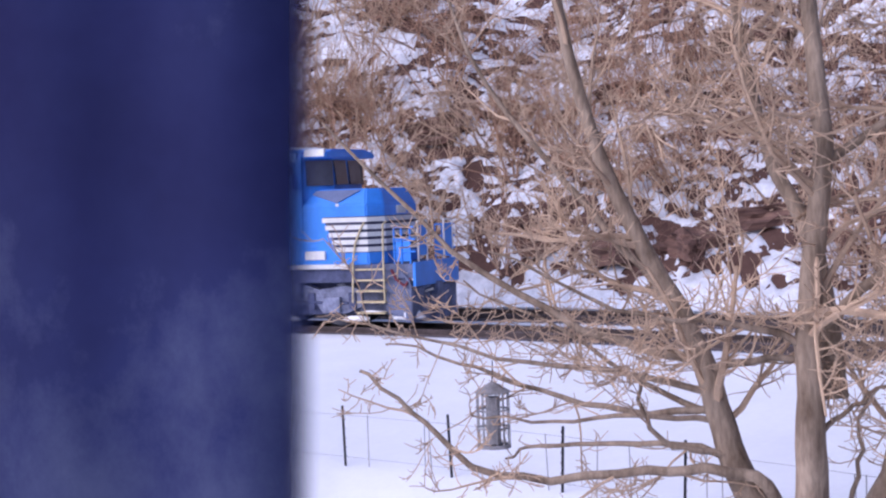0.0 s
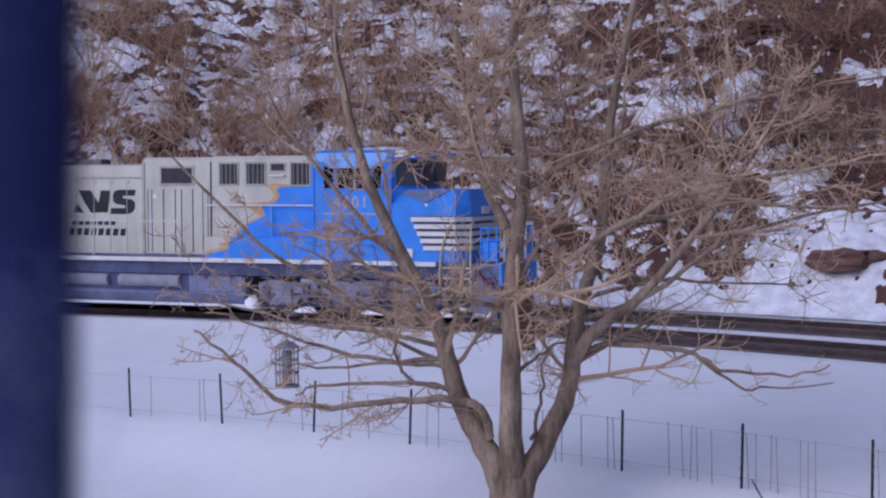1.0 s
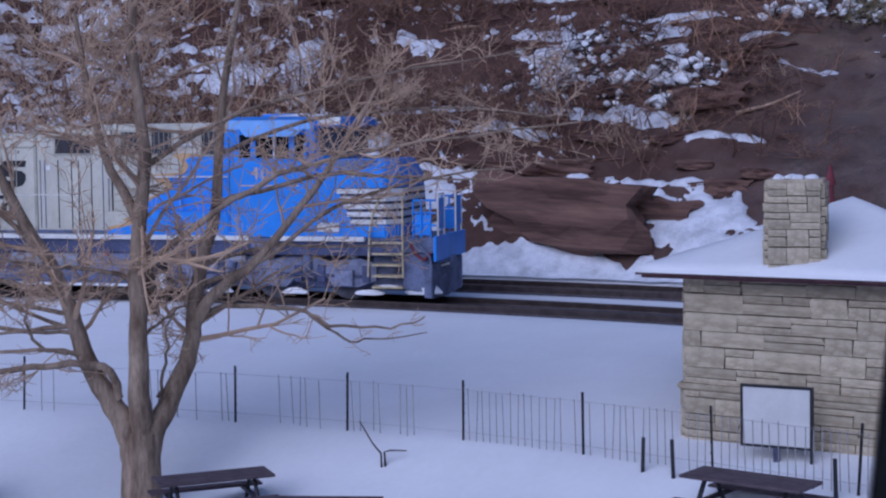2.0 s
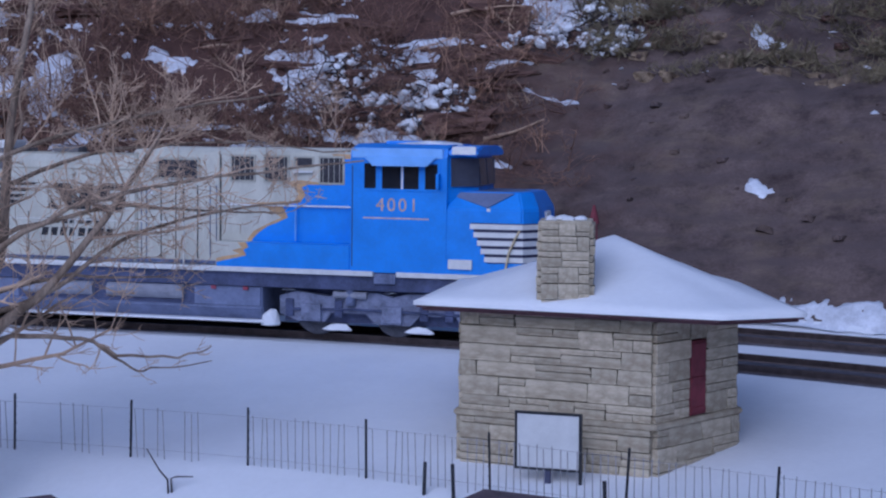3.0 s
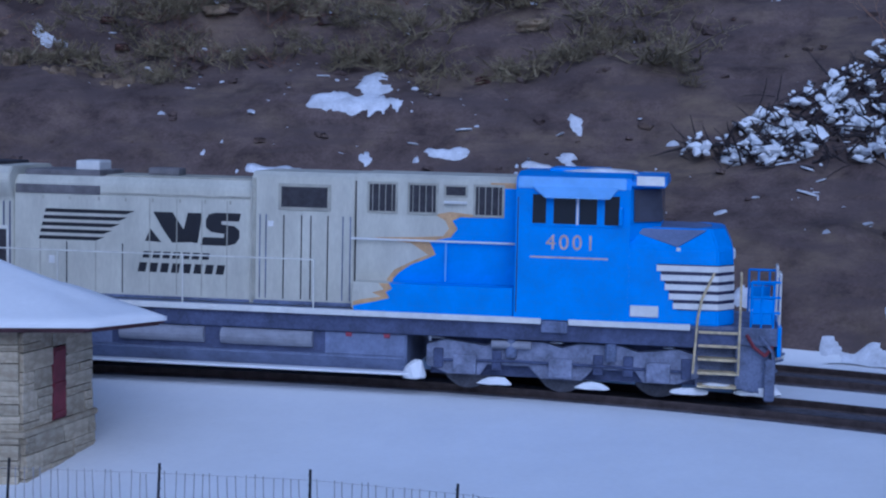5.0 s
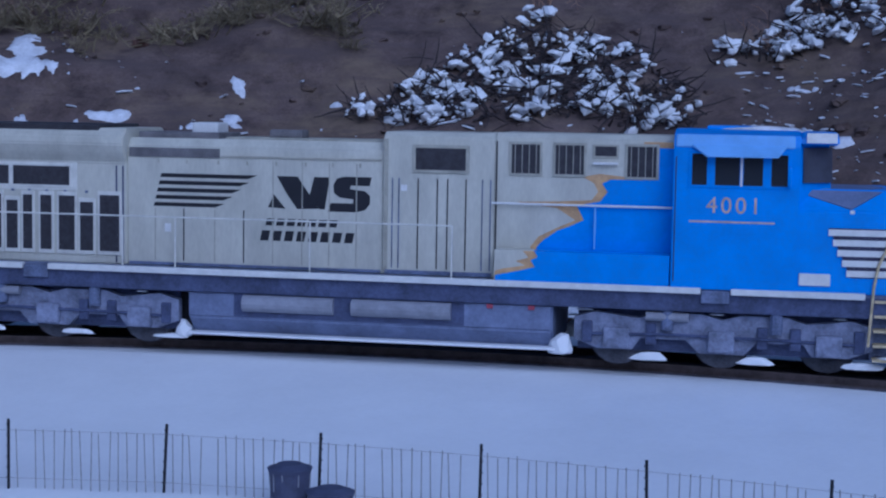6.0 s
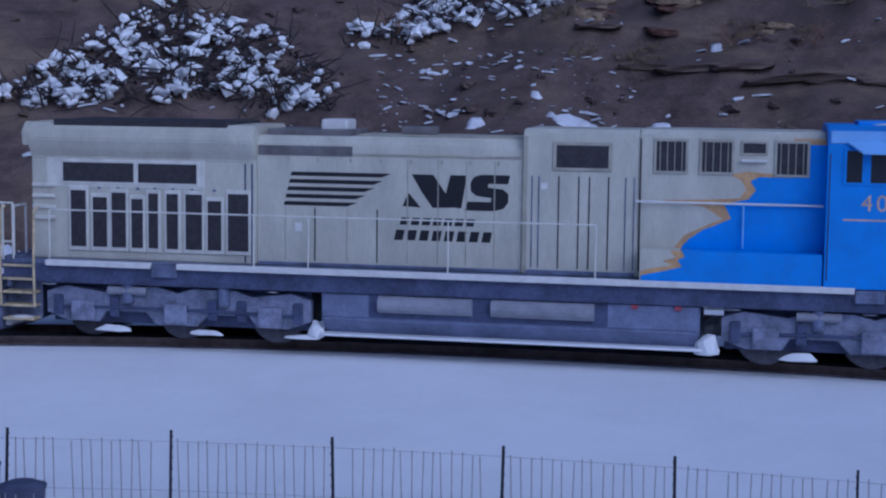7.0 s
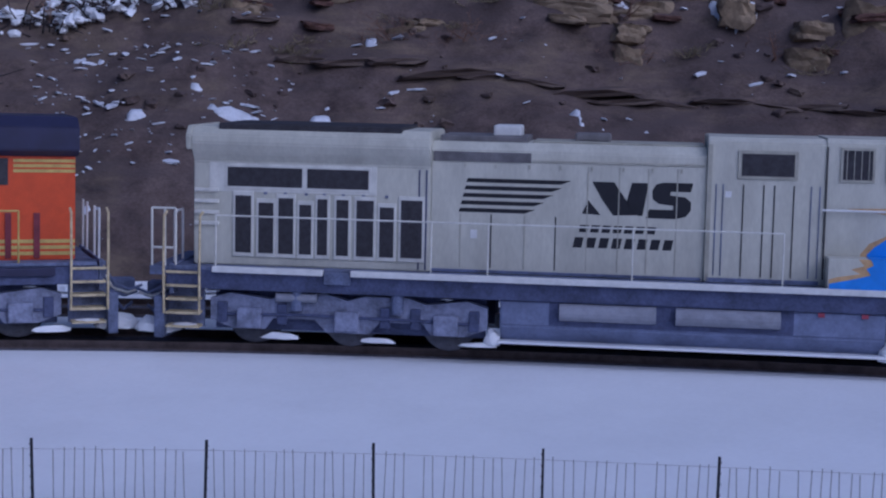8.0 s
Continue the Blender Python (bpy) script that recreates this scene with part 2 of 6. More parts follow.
def rod(bm, a, b, r, r2=None, seg=8):
    a, b = Vector(a), Vector(b)
    d = b - a
    q = d.to_track_quat("Z", "Y").to_matrix().to_4x4()
    bmesh.ops.create_cone(bm, cap_ends=True, segments=seg, radius1=r, radius2=r if r2 is None else r2, depth=d.length, matrix=Matrix.Translation((a + b) / 2) @ q)


def rods(pts, r, seg=6):
    bm = bmesh.new()
    for a, b in zip(pts, pts[1:]):
        rod(bm, a, b, r, seg=seg)
    return bm


def prism_xz(outline, y0, y1, bevel=0.0):
    """A plate whose outline lies in x and z, from y0 to y1."""
    bm = bmesh.new()
    f = bm.faces.new([bm.verts.new((x, y0, z)) for x, z in outline])
    r = bmesh.ops.extrude_face_region(bm, geom=[f])
    bmesh.ops.translate(bm, vec=(0, y1 - y0, 0), verts=[v for v in r["geom"] if isinstance(v, bmesh.types.BMVert)])
    bmesh.ops.recalc_face_normals(bm, faces=bm.faces)
    if bevel:
        bmesh.ops.bevel(bm, geom=list(bm.edges), offset=bevel, segments=2, affect="EDGES")
    return bm


def prism_yz(outline, x0, x1, bevel=0.0):
    """A bar whose section lies in y and z, from x0 to x1."""
    bm = bmesh.new()
    f = bm.faces.new([bm.verts.new((x0, y, z)) for y, z in outline])
    r = bmesh.ops.extrude_face_region(bm, geom=[f])
    bmesh.ops.translate(bm, vec=(x1 - x0, 0, 0), verts=[v for v in r["geom"] if isinstance(v, bmesh.types.BMVert)])
    bmesh.ops.recalc_face_normals(bm, faces=bm.faces)
    if bevel:
        bmesh.ops.bevel(bm, geom=list(bm.edges), offset=bevel, segments=2, affect="EDGES")
    return bm


# ---------------- the track's line ----------------
S_AX = np.linspace(-130, 110, 2401)


def heading_of(s):
    u = np.clip(s, -44, 40) / 30.0
    return np.radians(-15.807 - 41.866 * u - 11.717 * u ** 2 + 4.596 * u ** 3 + 6.159 * u ** 4)


H_AX = heading_of(S_AX)
_ds = S_AX[1] - S_AX[0]
X_AX = np.concatenate([[0], np.cumsum((np.cos(H_AX[1:]) + np.cos(H_AX[:-1])) / 2 * _ds)])
Y_AX = np.concatenate([[0], np.cumsum((np.sin(H_AX[1:]) + np.sin(H_AX[:-1])) / 2 * _ds)])
X_AX += -0.322 - np.interp(0, S_AX, X_AX)
Y_AX += 32.853 - np.interp(0, S_AX, Y_AX)


def rail_z(s):
    u = np.clip(s, -44, 36) / 30.0
    return 1.06 - 0.279 * u + 0.095 * u ** 2 + 0.062 * u ** 3


def track_point(s, d=0.0):
    """A place d metres to the left of the track's line, looking the way the train goes."""
    x, y, h = np.interp(s, S_AX, X_AX), np.interp(s, S_AX, Y_AX), np.interp(s, S_AX, H_AX)
    return x - d * np.sin(h), y + d * np.cos(h), rail_z(s)


def strip(name, section, s0, s1, step, material, parent=None):
    """A bar along the track: section is a closed outline of (left, up from the rail's top)."""
    ss = np.arange(s0, s1 + step, step)
    n = len(section)
    vs, fs = [], []
    for s in ss:
        for d, up in section:
            x, y, z = track_point(s, d)
            vs.append((x, y, z + up))
    for i in range(len(ss) - 1):
        for k in range(n):
            a, b = i * n + k, i * n + (k + 1) % n
            fs.append((a, b, b + n, a + n))
    return arrays(name, vs, fs, material, parent)


# ---------------- ground ----------------
POSTS = [(-25.49, 22.87), (-23.12, 23.49), (-20.72, 23.90), (-18.32, 24.18), (-15.95, 24.42), (-13.58, 24.57), (-11.17, 24.58), (-8.78, 24.41),
         (-6.41, 24.03), (-4.06, 23.49), (-1.72, 22.86), (0.63, 22.16), (2.96, 21.33), (5.03, 20.14), (6.94, 18.69), (8.75, 17.07), (10.44, 15.32),
         (12.04, 13.46), (13.53, 11.53), (14.92, 9.51), (16.26, 7.42), (17.55, 5.35)]
HUB = (0.0, -2.0)
_fa = np.array([math.atan2(x - HUB[0], y - HUB[1]) for x, y in POSTS])
_fr = np.array([math.hypot(x - HUB[0], y - HUB[1]) for x, y in POSTS])
_ta = np.arctan2(X_AX - HUB[0], Y_AX - HUB[1])
_tr = np.hypot(X_AX - HUB[0], Y_AX - HUB[1])
_ok = (S_AX > -75) & (S_AX < 45)
_ta, _tr, _ts = _ta[_ok], _tr[_ok], S_AX[_ok]
_o = np.argsort(_ta)
_ta, _tr, _ts = _ta[_o], _tr[_o], _ts[_o]


def fence_r(az):
    return np.interp(az, _fa, _fr)


def track_r(az):
    return np.interp(az, _ta, _tr)


def ground_z(r, az):
    """Height of the ground at a distance and bearing from the hub."""
    rf, rt, zt = fence_r(az), track_r(az), rail_z(np.interp(az, _ta, _ts))
    inside = -1.3 * (1 - np.exp(-np.maximum(rf - r - 0.25, 0) * 0.42))
    k = np.clip((r - rf) / np.maximum(rt - 1.6 - rf, 0.5), 0, 1)
    mid = k * (zt - 0.19)
    far = np.maximum(r - rt - 7.2, 0)
    left = np.clip((-0.10 - az) / 0.25, 0, 1)
    slope = 0.62 + 0.06 * left
    hill = slope * far + 0.25 * np.minimum(far, 1.5)
    step = lambda v: np.clip(v, 0, 1) ** 2 * (3 - 2 * np.clip(v, 0, 1))
    ledge = 0.9 * step((far - 9.6 - 0.5 * np.sin(az * 31)) / 0.5) * step((az - 0.62) / 0.12) + 0.8 * step((far - 12.2 - 0.6 * np.sin(az * 23)) / 0.6) * step((az + 0.16) / 0.08) * step((0.34 - az) / 0.08)
    return np.where(r < rf, inside, mid) + np.where(far > 0, hill + ledge, 0.0)


def rough(x, y, far):
    """Ledges and lumps of the hillside."""
    out = np.zeros(len(x))
    for i in range(len(x)):
        if far[i] > 0:
            v = Vector((x[i] * 0.16, y[i] * 0.16, 0.0))
            w = Vector((x[i] * 0.9, y[i] * 0.9, 5.0))
            out[i] = min(far[i] / 3, 1) * (noise.fractal(v, 1.0, 2.0, 4) * 0.9 + noise.noise(w) * 0.10 + noise.noise(w * 2.7) * 0.05)
    return out


def polar(az, r):
    return HUB[0] + r * np.sin(az), HUB[1] + r * np.cos(az)


def build_ground():
    azs = np.radians(np.concatenate([np.arange(-180, -80, 4.0), np.arange(-80, 80, 0.4), np.arange(80, 180.1, 4.0)]))
    us = np.linspace(0, 1, 50)
    outs = np.concatenate([np.arange(-2.65, 26, 0.35), np.array([28, 31, 35, 40, 50, 70, 110, 200, 400, 900])])
    rs = np.concatenate([us, outs])
    A = np.repeat(azs, len(rs))
    tr_ = track_r(azs)[:, None]
    R = np.concatenate([us[None, :] * (tr_ - 3.0), tr_ + outs[None, :]], axis=1)
    a, r = A, R.ravel()
    x, y = polar(a, r)
    far = np.maximum(r - track_r(a) - 7.2, 0)
    z = ground_z(np.minimum(r, track_r(a) + 60), a) + rough(x, y, np.where(far < 60, far, 0))
    nr = len(rs)
    snow_f, soil_f = [], []
    for i in range(len(azs) - 1):
        for j in range(nr - 1):
            q = (i * nr + j, i * nr + j + 1, (i + 1) * nr + j + 1, (i + 1) * nr + j)
            if far[q[0]] <= 0.01:
                snow_f.append(q)
            else:
                soil_f.append(q)
    me = bpy.data.meshes.new("ground")
    me.from_pydata(list(zip(x, y, z)), [], snow_f + soil_f)
    me.materials.append(SNOW)
    me.materials.append(SOIL)
    ids = np.array([0] * len(snow_f) + [1] * len(soil_f), dtype=np.int32)
    me.polygons.foreach_set("material_index", ids)
    me.polygons.foreach_set("use_smooth", np.ones(len(ids), dtype=bool))
    me.update()
    ob = new("ground", me)
    return tagged(ob, "snow-covered level ground below a bare brown hillside", "ground", kind="structure")


build_ground()


def hill_place(az_deg, far):
    """A place on the hillside, far metres beyond its foot."""
    az = radians(az_deg)
    r = float(track_r(az)) + 7.2 + far
    x, y = polar(az, r)
    z = float(ground_z(np.array([r]), np.array([az]))[0]) + float(rough(np.array([x]), np.array([y]), np.array([far]))[0])
    return x, y, z


# ---------------- tracks ----------------
def build_track(name, off, label):
    bed = strip(name, [(off - 1.0, -0.5), (off - 0.86, -0.16), (off + 0.86, -0.16), (off + 1.0, -0.5)], -100, 70, 1.0, BALLAST)
    tagged(bed, label, "railway track", kind="structure")
    for sgn in (-1, 1):
        c = off + sgn * 0.7525
        r = strip("rail", [(c - 0.07, -0.19), (c + 0.07, -0.19), (c + 0.025, -0.13), (c + 0.037, -0.04), (c + 0.037, 0), (c - 0.037, 0), (c - 0.037, -0.04), (c - 0.025, -0.13)], -100, 70, 0.8, RAIL, bed)
    return bed


near_track = build_track("railway_track_near", 0.0, "rusty steel rails on dark ballast with snow between")
far_track = build_track("railway_track_far", 4.3, "second pair of rails on dark ballast in snow")


# ---------------- the diesel engines ----------------
ENGINES, WHEELSETS = [], []


def build_truck(parent, xc):
    for sg in (-1, 1):
        y0, y1 = sg * 1.02, sg * 1.22
        lo, hi = min(y0, y1), max(y0, y1)
        out = [(-2.75, 0.50), (-2.75, 0.92), (-2.35, 1.04), (-1.55, 0.94), (-1.2, 1.06), (-0.35, 1.06), (0.0, 0.96), (0.35, 1.06), (1.2, 1.06), (1.55, 0.94), (2.35, 1.04), (2.75, 0.92), (2.75, 0.50),
               (2.3, 0.34), (1.65, 0.34), (1.5, 0.56), (0.65, 0.56), (0.42, 0.32), (-0.42, 0.32), (-0.65, 0.56), (-1.5, 0.56), (-1.65, 0.34), (-2.3, 0.34)]
        # Added dark plate behind the frame fills its gaps with shade.
        part("truck_dark_fill", bm_box(xc - 2.7, xc + 2.7, min(sg * 0.93, sg * 0.99), max(sg * 0.93, sg * 0.99), 0.30, 1.14), UNDER_DARK, parent)
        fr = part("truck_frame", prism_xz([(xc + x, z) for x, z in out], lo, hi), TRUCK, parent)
        for ax in (-1.95, 0.0, 1.95):
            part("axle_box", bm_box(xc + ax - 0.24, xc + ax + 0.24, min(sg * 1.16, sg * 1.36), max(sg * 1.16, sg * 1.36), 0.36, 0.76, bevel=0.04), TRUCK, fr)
            part("packed_snow", snow_lump(xc + ax + 0.62, sg * 1.2, 0.17, 0.36, 0.08, 0.11 + 0.05 * math.sin(xc + 3 * ax)), SNOW, fr)
            part("frame_snow", snow_lump(xc + ax - 0.3 + 0.5 * math.sin(7 * ax + xc), sg * 1.14, 1.05, 0.15 + 0.07 * math.sin(5 * ax), 0.06, 0.035), SNOW, fr)
        for ax in (-2.5, -1.3, 0.75, 1.35, 2.5):
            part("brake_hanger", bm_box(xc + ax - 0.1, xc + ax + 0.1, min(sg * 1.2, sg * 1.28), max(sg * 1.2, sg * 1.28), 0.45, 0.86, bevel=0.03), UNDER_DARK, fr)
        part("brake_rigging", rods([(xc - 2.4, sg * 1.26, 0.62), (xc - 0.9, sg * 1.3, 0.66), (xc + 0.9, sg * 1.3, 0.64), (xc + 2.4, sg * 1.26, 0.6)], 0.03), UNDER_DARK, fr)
        for ax in (-1.0, 1.0):
            bm = bmesh.new()
            rod(bm, (xc + ax, sg * 1.27, 0.75), (xc + ax, sg * 1.27, 1.12), 0.12, seg=10)
            part("spring", bm, UNDER, fr)
        bm = bmesh.new()
        rod(bm, (xc - 1.4, sg * 1.3, 1.0), (xc - 0.6, sg * 1.3, 1.0), 0.09, seg=10)
        part("brake_cylinder", bm, CYL, fr)
    for ax in (-1.95, 0.0, 1.95):
        bm = bmesh.new()
        rod(bm, (0, -0.78, 0), (0, 0.78, 0), 0.09, seg=10)
        for sg in (-1, 1):
            rod(bm, (0, sg * 0.70, 0), (0, sg * 0.84, 0), 0.53, seg=24)
            rod(bm, (0, sg * 0.66, 0), (0, sg * 0.72, 0), 0.56, seg=24)
            rod(bm, (0, sg * 0.84, 0), (0, sg * 0.88, 0), 0.30, 0.22, seg=16)
        ws = part("wheelset", bm, WHEEL, parent)
        WHEELSETS.append((ws, xc + ax))


def snow_lump(x, y, z, rx, ry, rz):
    bm = bmesh.new()
    bmesh.ops.create_icosphere(bm, subdivisions=2, radius=1.0)
    for v in bm.verts:
        k = 1 + 0.35 * noise.noise(v.co * 1.7 + Vector((x * 3.1, y, 0)))
        v.co = Vector((x + v.co.x * rx * k, y + v.co.y * ry * k, z + max(v.co.z, -0.15) * rz * k))
    return bm


def ladder(parent, x, y, material, x_w=0.62):
    """Corner steps with two upright grab irons."""
    st = part("step_well", bm_box(x - x_w / 2 - 0.04, x + x_w / 2 + 0.04, y + 0.34, y + 0.40, 0.32, 1.55), UNDER, parent)
    for k in range(5):
        z = 0.34 + k * 0.27
        part("step", bm_box(x - x_w / 2, x + x_w / 2, y + 0.02, y + 0.36, z, z + 0.045), material, st)
    for sx in (-1, 1):
        xx = x + sx * (x_w / 2 + 0.03)
        if x_w > 0.7 and sx < 0:
            pts = [(xx - 0.06, y, 0.62), (xx, y - 0.02, 1.7), (xx + 0.07, y - 0.01, 2.1), (xx + 0.22, y, 2.45), (xx + 0.30, y + 0.08, 2.62)]
        else:
            pts = [(xx, y, 0.62), (xx, y - 0.02, 1.6), (xx, y + 0.02, 2.55), (xx, y + 0.22, 2.62)]
        part("grab_iron", rods(pts, 0.026), material, parent)
    part("step_snow", snow_lump(x, y + 0.18, 0.36, x_w * 0.42, 0.14, 0.06), SNOW, st)


def railing(parent, xs, y, z0, z1, material, r=0.02):
    for x in xs:
        part("stanchion", rods([(x, y, z0), (x, y, z1)], r), material, parent)
    part("hand_rail", rods([(xs[0], y, z1), (xs[-1], y, z1)], r), material, parent)


def running_gear(e, material_steps, long_front=False):
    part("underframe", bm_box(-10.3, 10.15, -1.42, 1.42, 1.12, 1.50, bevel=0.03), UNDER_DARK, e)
    build_truck(e, 6.7)
    build_truck(e, -6.7)
    out = [(-1.35, 0.62), (-1.35, 1.14), (1.35, 1.14), (1.35, 0.62), (1.0, 0.28), (-1.0, 0.28)]
    tank = part("fuel_tank", prism_yz(out, -3.7, 3.55, bevel=0.04), TANK, e, "grey-black fuel tank with haze in its colour")
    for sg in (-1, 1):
        # Flat dark plate: the recess's shade is painted on, nothing is sunk in.
        part("tank_recess_shade", bm_box(-2.75, 1.85, min(sg * 1.345, sg * 1.36), max(sg * 1.345, sg * 1.36), 0.66, 1.12), UNDER_DARK, tank)
        for a, b in ((-2.55, -0.72), (-0.35, 1.6)):
            bm = bmesh.new()
            rod(bm, (a, sg * 1.36, 0.93), (b, sg * 1.36, 0.93), 0.17, seg=16)
            part("air_reservoir", bm, CYL, tank, "pale grey cylindrical air tank")
        part("snow_ledge", bm_box(-3.75, 3.6, min(sg * 1.0, sg * 1.32), max(sg * 1.0, sg * 1.32), 0.26, 0.31, bevel=0.02), SNOW, tank)
        part("snow_lump", snow_lump(3.7, sg * 1.15, 0.25, 0.24, 0.16, 0.34), SNOW, tank)
        part("snow_lump", snow_lump(-3.85, sg * 1.15, 0.25, 0.18, 0.14, 0.28), SNOW, tank)
        for x in (2.35, 3.15):
            part("marker_light", bm_box(x - 0.06, x + 0.06, min(sg * 1.36, sg * 1.40), max(sg * 1.36, sg * 1.40), 1.03, 1.11), REDLAMP, tank)
    for sx in (-1, 1):
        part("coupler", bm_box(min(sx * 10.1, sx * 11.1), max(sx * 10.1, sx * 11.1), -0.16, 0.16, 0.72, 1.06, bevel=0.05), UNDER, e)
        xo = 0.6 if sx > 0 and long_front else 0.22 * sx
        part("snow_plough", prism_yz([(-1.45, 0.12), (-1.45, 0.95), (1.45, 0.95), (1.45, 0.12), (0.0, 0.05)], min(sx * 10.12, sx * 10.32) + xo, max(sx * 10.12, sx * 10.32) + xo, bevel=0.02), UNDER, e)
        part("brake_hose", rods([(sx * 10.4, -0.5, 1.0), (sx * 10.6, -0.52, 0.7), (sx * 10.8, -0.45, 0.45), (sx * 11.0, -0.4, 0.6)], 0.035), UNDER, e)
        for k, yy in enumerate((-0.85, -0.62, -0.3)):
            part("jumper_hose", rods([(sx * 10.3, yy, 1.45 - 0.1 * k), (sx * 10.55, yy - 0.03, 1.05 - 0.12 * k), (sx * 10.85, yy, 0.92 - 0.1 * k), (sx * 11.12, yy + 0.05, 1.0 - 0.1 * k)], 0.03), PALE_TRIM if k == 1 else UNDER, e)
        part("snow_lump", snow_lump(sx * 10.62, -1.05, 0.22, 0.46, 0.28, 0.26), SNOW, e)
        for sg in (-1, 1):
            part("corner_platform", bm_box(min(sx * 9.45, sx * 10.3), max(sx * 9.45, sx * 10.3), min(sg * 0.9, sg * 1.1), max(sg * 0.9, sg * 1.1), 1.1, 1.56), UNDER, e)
    for sx in (-1, 1):
        if sx > 0 and long_front:
            ladder(e, 9.80, -1.5, material_steps, 0.76)
        else:
            ladder(e, sx * 9.96, -1.5, material_steps, 0.66)


def ring_stack(rings, bevel=0.0):
    """A closed body lofted through level outlines of as many corners, lowest first."""
    bm = bmesh.new()
    loops = [[bm.verts.new((x, y, z)) for x, y in pts] for pts, z in rings]
    bm.faces.new(loops[0][::-1])
    bm.faces.new(loops[-1])
    n = len(loops[0])
    for p, q in zip(loops, loops[1:]):
        for i in range(n):
            bm.faces.new((p[i], p[(i + 1) % n], q[(i + 1) % n], q[i]))
    bmesh.ops.recalc_face_normals(bm, faces=bm.faces)
    if bevel:
        bmesh.ops.bevel(bm, geom=list(bm.edges), offset=bevel, segments=2, affect="EDGES")
    return bm


def build_grey_engine():
    e = new("diesel_locomotive")
    tagged(e, "grey and bright blue diesel locomotive running on the snowy track", "locomotive")
    running_gear(e, STEP_PAINT, True)
    # walkway edges, white with snow
    for a, b in ((-9.35, -7.15), (-6.6, 6.3), (6.85, 9.25)):
        for sg in (-1, 1):
            part("walkway_edge", bm_box(a, b, min(sg * 1.38, sg * 1.53), max(sg * 1.38, sg * 1.53), 1.47, 1.585, bevel=0.015), WHITE_PAINT, e)
    for x in (-6.87, 6.57):
        part("jacking_pad", bm_box(x - 0.26, x + 0.26, -1.5, 1.5, 1.30, 1.54, bevel=0.02), UNDER, e)
    part("walkway", bm_box(-10.2, 10.1, -1.4, 1.4, 1.50, 1.56), UNDER, e)

    # radiator cab at the rear, flaring out under the roof
    w = 0.97
    sec = [(-w, 1.56), (-w, 3.60), (-1.10, 3.78), (-1.19, 3.98), (-1.18, 4.14), (-1.0, 4.30), (1.0, 4.30), (1.18, 4.14), (1.19, 3.98), (1.10, 3.78), (w, 3.60), (w, 1.56)]
    rad = part("radiator_cab", prism_yz(sec, -9.87, -5.14, bevel=0.025), GREY_PAINT, e, "grey radiator cab with flared top")
    part("roof_screen", bm_box(-9.35, -5.7, -1.06, 1.06, 4.22, 4.37, bevel=0.03), GRILLE, rad)
    part("roof_wing", prism_yz([(-1.16, 3.84), (-1.20, 4.12), (-1.02, 4.31), (1.02, 4.31), (1.20, 4.12), (1.16, 3.84)], -9.98, -9.86, bevel=0.02), GREY_PAINT, rad)
    for sg in (-1, 1):
        y = sg * w
        for a, b in ((-9.18, -7.68), (-7.58, -6.36)):
            f = part("screen_frame", bm_box(a - 0.05, b + 0.05, min(y, y + sg * 0.03), max(y, y + sg * 0.03), 3.08, 3.56, bevel=0.01), PALE_TRIM, rad)
            part("radiator_screen", bm_box(a, b, min(y + sg * 0.01, y + sg * 0.036), max(y + sg * 0.01, y + sg * 0.036), 3.13, 3.51), GRILLE, f)
        spans = [(0.85, 1.17, 2.95), (1.32, 1.62, 2.82), (1.72, 2.02, 2.92), (2.14, 2.38, 2.80), (2.50, 2.70, 2.92), (2.88, 3.12, 2.92), (3.28, 3.62, 2.92), (3.74, 4.02, 2.80), (4.16, 4.58, 2.95)]
        for a, b, top in spans:
            d = part("screen_door", bm_box(-9.87 + a - 0.045, -9.87 + b + 0.045, min(y, y + sg * 0.03), max(y, y + sg * 0.03), 1.74, top + 0.08, bevel=0.01), PALE_TRIM, rad)
            part("door_screen", bm_box(-9.87 + a, -9.87 + b, min(y + sg * 0.01, y + sg * 0.037), max(y + sg * 0.01, y + sg * 0.037), 1.82, top), GRILLE, d)
        part("screen_panel", bm_box(-9.55, -6.2, min(y, y + sg * 0.012), max(y, y + sg * 0.012), 3.02, 3.60, bevel=0.004), PALE_TRIM, rad)
        for x in (-5.36, -5.22):
            part("corner_seam", bm_box(x - 0.015, x + 0.015, min(y, y + sg * 0.012), max(y, y + sg * 0.012), 1.6, 3.55), UNDER_DARK, rad)
        for k in range(9):
            x = -9.87 + (0.85, 1.32, 1.72, 2.14, 2.50, 2.88, 3.28, 3.74, 4.16)[k] + 0.1
            part("door_latch", bm_box(x, x + 0.06, min(y, y + sg * 0.02), max(y, y + sg * 0.02), 2.985, 3.03), UNDER, rad)
        for k in range(4):
            part("grab_step", bm_box(-9.84, -9.35, min(y, y + sg * 0.07), max(y, y + sg * 0.07), 2.35 + 0.22 * k, 2.42 + 0.22 * k, bevel=0.015), PALE_TRIM, rad)

    # long hood over the engine
    hood = part("engine_hood", prism_yz([(-0.93, 1.56), (-0.93, 3.95), (-0.78, 4.12), (0.78, 4.12), (0.93, 3.95), (0.93, 1.56)], -5.14, 0.15, bevel=0.02), GREY_PAINT, e, "grey engine hood with dark lettering shapes")
    part("exhaust_box", bm_box(-5.0, -3.3, -0.70, 0.70, 4.08, 4.24, bevel=0.03), ROOF_GREY, hood)
    part("hood_top_cover", bm_box(-3.2, 0.1, -0.6, 0.6, 4.10, 4.16, bevel=0.02), GREY_PANEL, hood)
